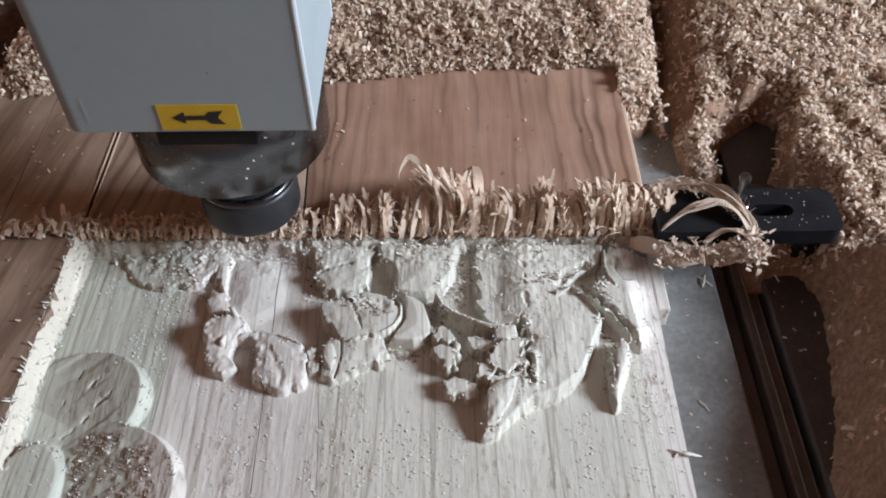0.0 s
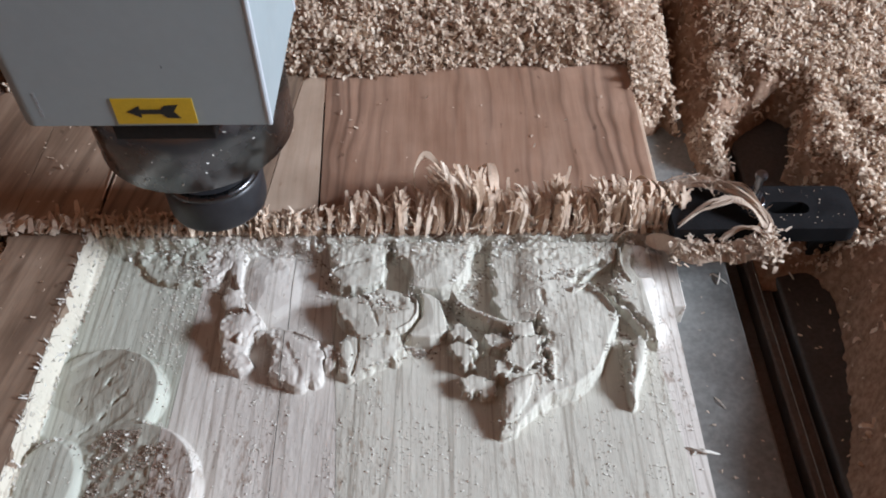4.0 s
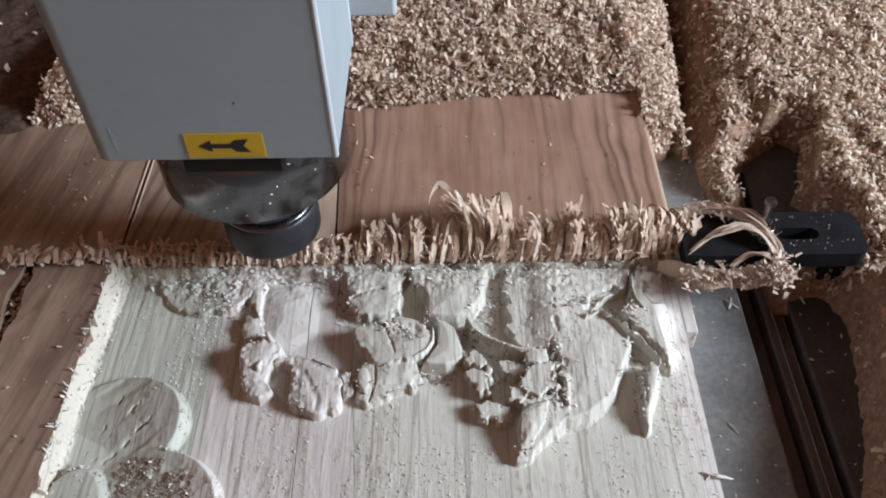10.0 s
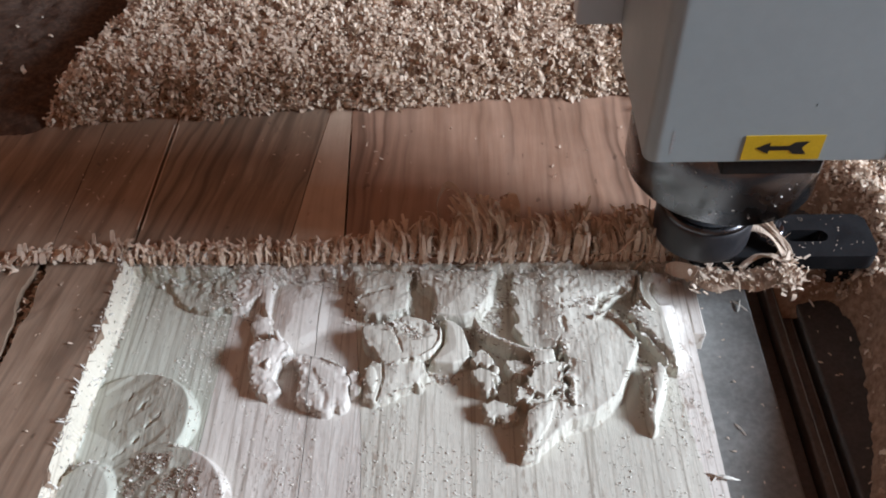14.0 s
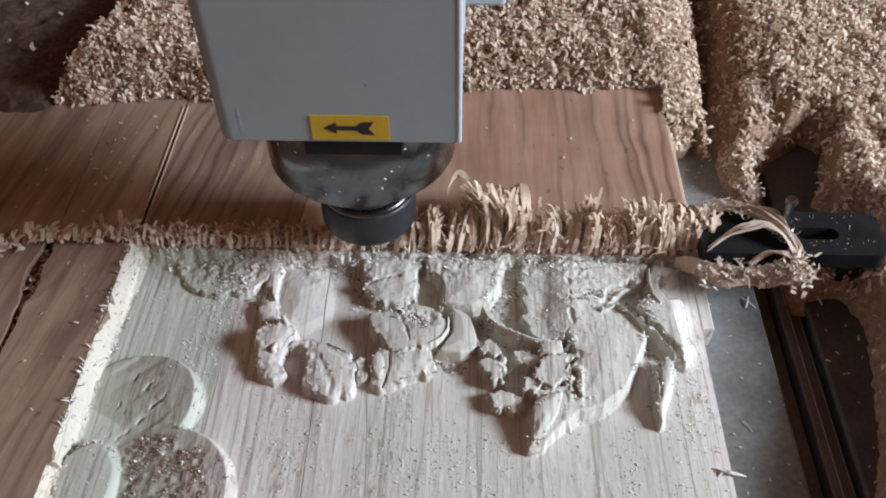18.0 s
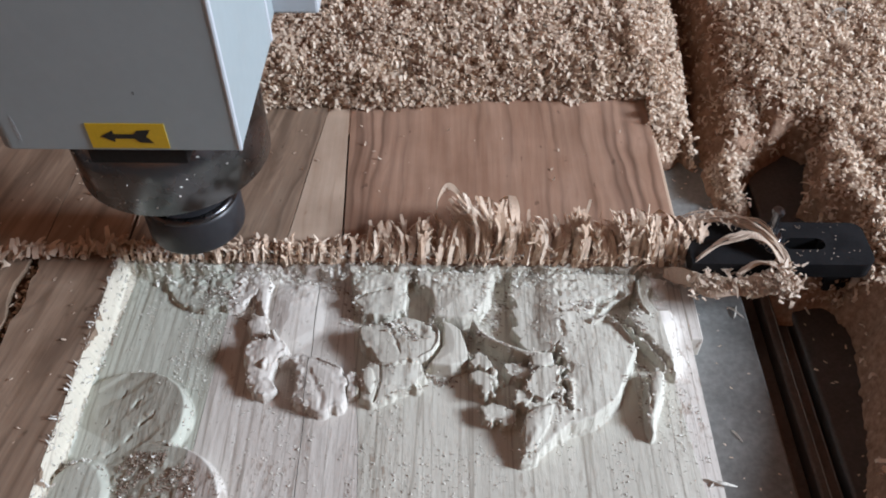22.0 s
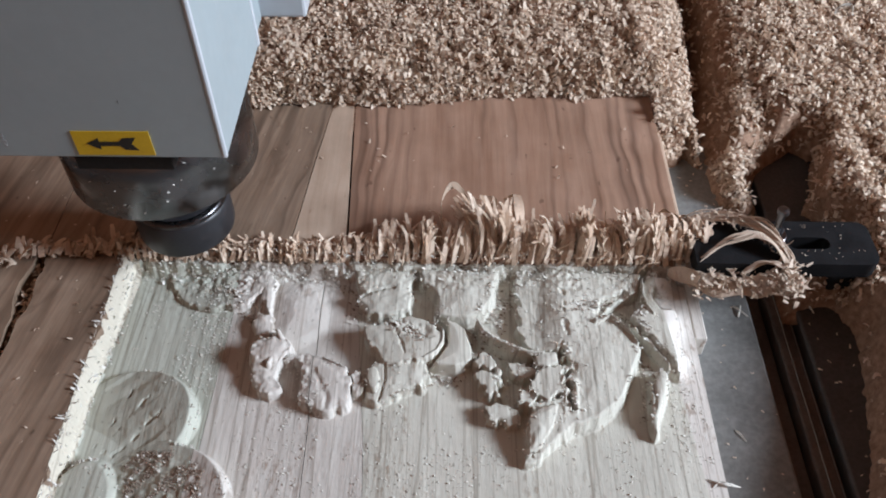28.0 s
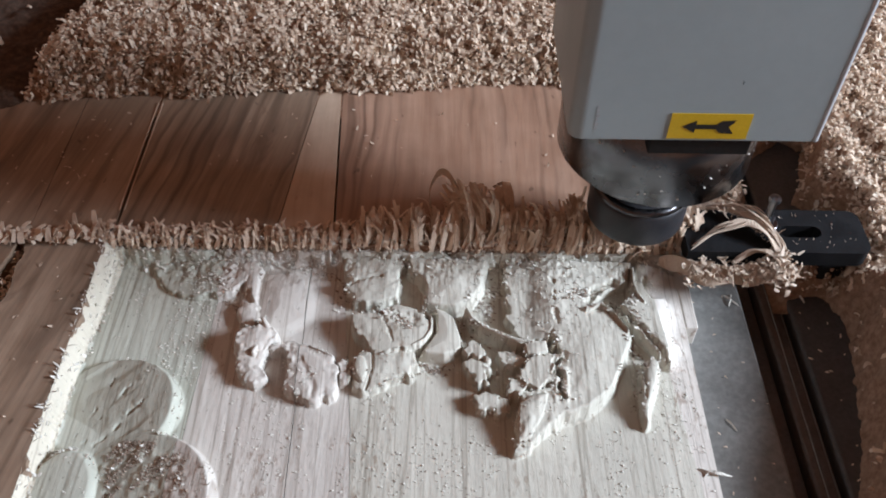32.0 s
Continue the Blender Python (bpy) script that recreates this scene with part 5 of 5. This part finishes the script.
    v, q = ribbons(np.stack([x, y, relief(x, y) + 0.0001], -1), g.uniform(0, 6.28, n), g.uniform(-0.6, 0.8, n), long, long * g.uniform(0.3, 0.7, n), g.uniform(-1.5, 1.5, n), g.uniform(-0.8, 0.8, n), 3, 0.0003)
    tagged(obj("wall_fuzz", arrays_mesh("wall_fuzz", v, q, CRUMB)), "torn fibres on the wall of the uncut strip", "wood fibres", "", "stuff")
    # brown and pale flakes over the hollow petal, chips caught in the groove at the left
    for count, mat, low, high, label in ((9000, BROWN_CRUMB, 0.0004, 0.0010, "tiny brown flakes strewn over the carved petal"), (330, CRUMB, 0.0005, 0.0016, "pale crumbs lying in the carved petal")):
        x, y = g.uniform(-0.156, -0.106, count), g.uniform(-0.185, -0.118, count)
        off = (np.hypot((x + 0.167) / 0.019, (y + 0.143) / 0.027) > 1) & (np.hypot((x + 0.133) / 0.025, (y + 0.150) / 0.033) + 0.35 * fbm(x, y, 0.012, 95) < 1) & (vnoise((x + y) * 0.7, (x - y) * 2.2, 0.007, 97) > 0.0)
        x, y = x[off], y[off]
        count = len(x)
        long = low + (high - low) * 1.3 * g.uniform(0, 1, count) ** 2
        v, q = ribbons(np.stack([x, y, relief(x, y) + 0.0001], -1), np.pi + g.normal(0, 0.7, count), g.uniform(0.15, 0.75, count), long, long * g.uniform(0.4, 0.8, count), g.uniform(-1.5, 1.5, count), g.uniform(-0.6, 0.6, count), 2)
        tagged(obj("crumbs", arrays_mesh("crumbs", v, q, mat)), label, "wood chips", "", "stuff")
    lines = ([(55, -60), (58, -72), (57, -84), (58, -96)], [(9, -44), (20, -57), (35, -62)], [(62, -36), (78, -31), (96, -48)], [(96, -60), (100, -72), (94, -100)], [(-32, -46), (-22, -50), (-16, -56)], [(-72, -10), (-50, -22), (-52, -38)], [(-10, -74), (-2, -76), (4, -74)], [(25, -10), (24, -30), (14, -40)], [(36, -10), (30, -26), (24, -44)], [(70, -34), (84, -30), (98, -40), (104, -62)], [(-130, -20), (-112, -26), (-108, -40)], [(-180, -10), (-176, -40), (-178, -70)])
    for mat, label in ((CRUMB, "pale crumbs caught along the carved edges"), (BROWN_CRUMB, "brown crumbs caught along the carved edges")):
        px, py = [], []
        for line in lines:
            for (ax, ay), (bx, by) in zip(line, line[1:]):
                many = 22 if mat is CRUMB else 26
                u = g.uniform(0, 1, many)
                px.append(ax + (bx - ax) * u + g.normal(0, 2.3, many))
                py.append(ay + (by - ay) * u + g.normal(0, 1.8, many))
        x, y = np.concatenate(px) * MM, np.minimum(np.concatenate(py) * MM, -0.006)
        n = len(x)
        long = g.uniform(0.0006, 0.0020, n)
        v, q = ribbons(np.stack([x, y, relief(x, y) + 0.0002], -1), np.pi + g.normal(0, 0.7, n), g.uniform(0.15, 0.75, n), long, long * g.uniform(0.3, 0.7, n), g.uniform(-0.7, 0.7, n), g.uniform(-0.8, 0.8, n), 2)
        tagged(obj("crumbs", arrays_mesh("crumbs", v, q, mat)), label, "wood chips", "", "stuff")
    n = 900
    x, y = g.normal(-0.2258, 0.0020, n), g.uniform(-0.12, -0.008, n)
    long = g.uniform(0.0010, 0.0030, n)
    v, q = ribbons(np.stack([x, y, g.uniform(-0.012, -0.003, n)], -1), g.uniform(0, 6.28, n), g.uniform(-0.1, 0.8, n), long, long * 0.5, g.uniform(-2, 2, n), g.uniform(-0.8, 0.8, n), 2)
    tagged(obj("crumbs", arrays_mesh("crumbs", v, q, CHIPS)), "wood crumbs fallen into the open joint", "wood chips", "", "stuff")


loose_chips()

# ---------------------------------------------------------------- router spindle
def spindle():
    s = thing("router_spindle", "grey cased router spindle with a steel nose and black collet nut", "router spindle")
    zb = 0.1140
    # cover: a box with rounded front corners
    pts, hw, yf, yr = [], 0.049, -0.052, 0.026
    wide = 0.0014
    for r, side, a0 in ((0.0055, -1, 180), (0.0022, 1, 270)):
        cx = side * (hw - r) - (wide if side < 0 else 0)
        for k in range(7):
            a = radians(a0 + 15 * k)
            pts.append((cx + r * math.cos(a), yf + r + r * math.sin(a)))
    pts += [(hw, yr), (-hw - wide, yr)]
    part("cover", outline_bm(pts, zb, 0.46, 0.0006), PAINT, s, "pale grey painted sheet cover", False)
    # paler strip that paints the highlight along the window-side corner
    part("corner_edge", box_bm(0.0470, 0.0494, yf - 0.0003, yf + 0.0022, zb - 0.0002, 0.46, 0.0010), EDGE_PAINT, s, "corner edge with its highlight put in as pale paint")
    part("cover_flange", box_bm(-0.0495, 0.0495, yr + 0.0003, yr + 0.0035, zb - 0.0005, 0.46, 0.0008), EDGE_PAINT, s)
    part("rear_cover", box_bm(-0.047, 0.047, yr + 0.004, 0.050, zb, 0.46, 0.001), PAINT, s)
    part("mounting_plate", box_bm(-0.069, 0.069, 0.0503, 0.066, zb, 0.46, 0.0015), EDGE_PAINT, s, "pale mounting plate")
    part("motor_body", lathe_bm([(0.036, 0.0665), (0.0435, 0.0672), (0.0455, 0.0695), (0.0455, 0.122)], 96), STEEL, s, "dull steel motor body", True)
    part("vent_block", box_bm(-0.0165, 0.0245, -0.0490, -0.036, 0.1042, 0.1136, 0.0006), RUBBER, s, "black block under the cover")
    part("nose", lathe_bm([(0.017, 0.040), (0.0175, 0.0405), (0.0175, 0.055), (0.022, 0.057), (0.022, 0.0668)], 64), BLACKENED, s, "black spindle nose", True)
    nut = part("collet_nut", lathe_bm([(0.011, 0.0180), (0.0205, 0.0182), (0.0245, 0.0205), (0.0250, 0.0225), (0.0250, 0.0385), (0.0240, 0.0400), (0.0215, 0.0430), (0.0180, 0.0436)], 96), BLACKENED, s, "black dusty collet nut", True)
    part("nut_lip", lathe_bm([(0.0241, 0.0402), (0.0244, 0.0406), (0.0222, 0.0432), (0.0218, 0.0431)], 96), RIM, nut, "worn bright rim", True)
    part("cutter", lathe_bm([(0.0008, -0.006), (0.003, -0.003), (0.003, 0.0185)], 24), BRIGHT, s, "milling cutter", True)
    for k, (w, dz) in enumerate(((0.0011, 0.0), (0.0015, 0.0021), (0.0009, 0.0042), (0.0014, 0.0062), (0.0012, 0.0082), (0.0010, 0.0102))):
        part("mark", box_bm(-0.0408, -0.0408 + w, yf - 0.0001, yf + 0.001, zb + 0.0052 + dz, zb + 0.0066 + dz), MARK, s, "faint grey mark")
    part("scuff", box_bm(0.0120, 0.0122, yf - 0.0001, yf + 0.001, zb + 0.028, zb + 0.0295), INK, s, "small dark scuff")
    g = np.random.default_rng(23)
    n = 26
    a = g.uniform(-1.3, 1.2, n)
    high = g.uniform(0.070, 0.110, n)
    base = np.stack([0.0458 * np.sin(a), -0.0458 * np.cos(a), high], -1)
    v, q = ribbons(base, a, g.uniform(-1, 1, n), g.uniform(0.0005, 0.0013, n), g.uniform(0.0003, 0.0008, n), g.uniform(-1, 1, n), g.uniform(-1, 1, n), 2, 0.0002)
    tagged(obj("dust_specks", arrays_mesh("dust_specks", v, q, CRUMB), s, "pale dust specks"), kind="stuff")
    sticker = part("sticker", box_bm(-0.0115, 0.0200, yf - 0.0004, yf - 0.00005, zb + 0.0015, zb + 0.0140), YELLOW, s, "yellow sticker with a black arrow")
    bm = bmesh.new()
    cz, yy = zb + 0.0077, yf - 0.0005
    shape = [(-0.0065, 0), (-0.0012, 0.0030), (-0.0012, 0.0011), (0.0068, 0.0011), (0.0086, 0.0030), (0.0142, 0.0034), (0.0118, 0), (0.0142, -0.0034), (0.0086, -0.0030), (0.0068, -0.0011), (-0.0012, -0.0011), (-0.0012, -0.0030)]
    face = bm.faces.new([bm.verts.new((px, yy, cz + pz)) for px, pz in shape])
    up = bmesh.ops.extrude_face_region(bm, geom=[face])
    bmesh.ops.translate(bm, vec=(0, -0.0001, 0), verts=[v for v in up["geom"] if isinstance(v, bmesh.types.BMVert)])
    part("arrow", bm, INK, sticker, "black arrow")
    return s


SPIN = spindle()


# ---------------------------------------------------------------- motion
def motions():
    walk(SPIN, [(t, pose(px, 0, pz)) for t, px, pz in SPINDLE])


motions()
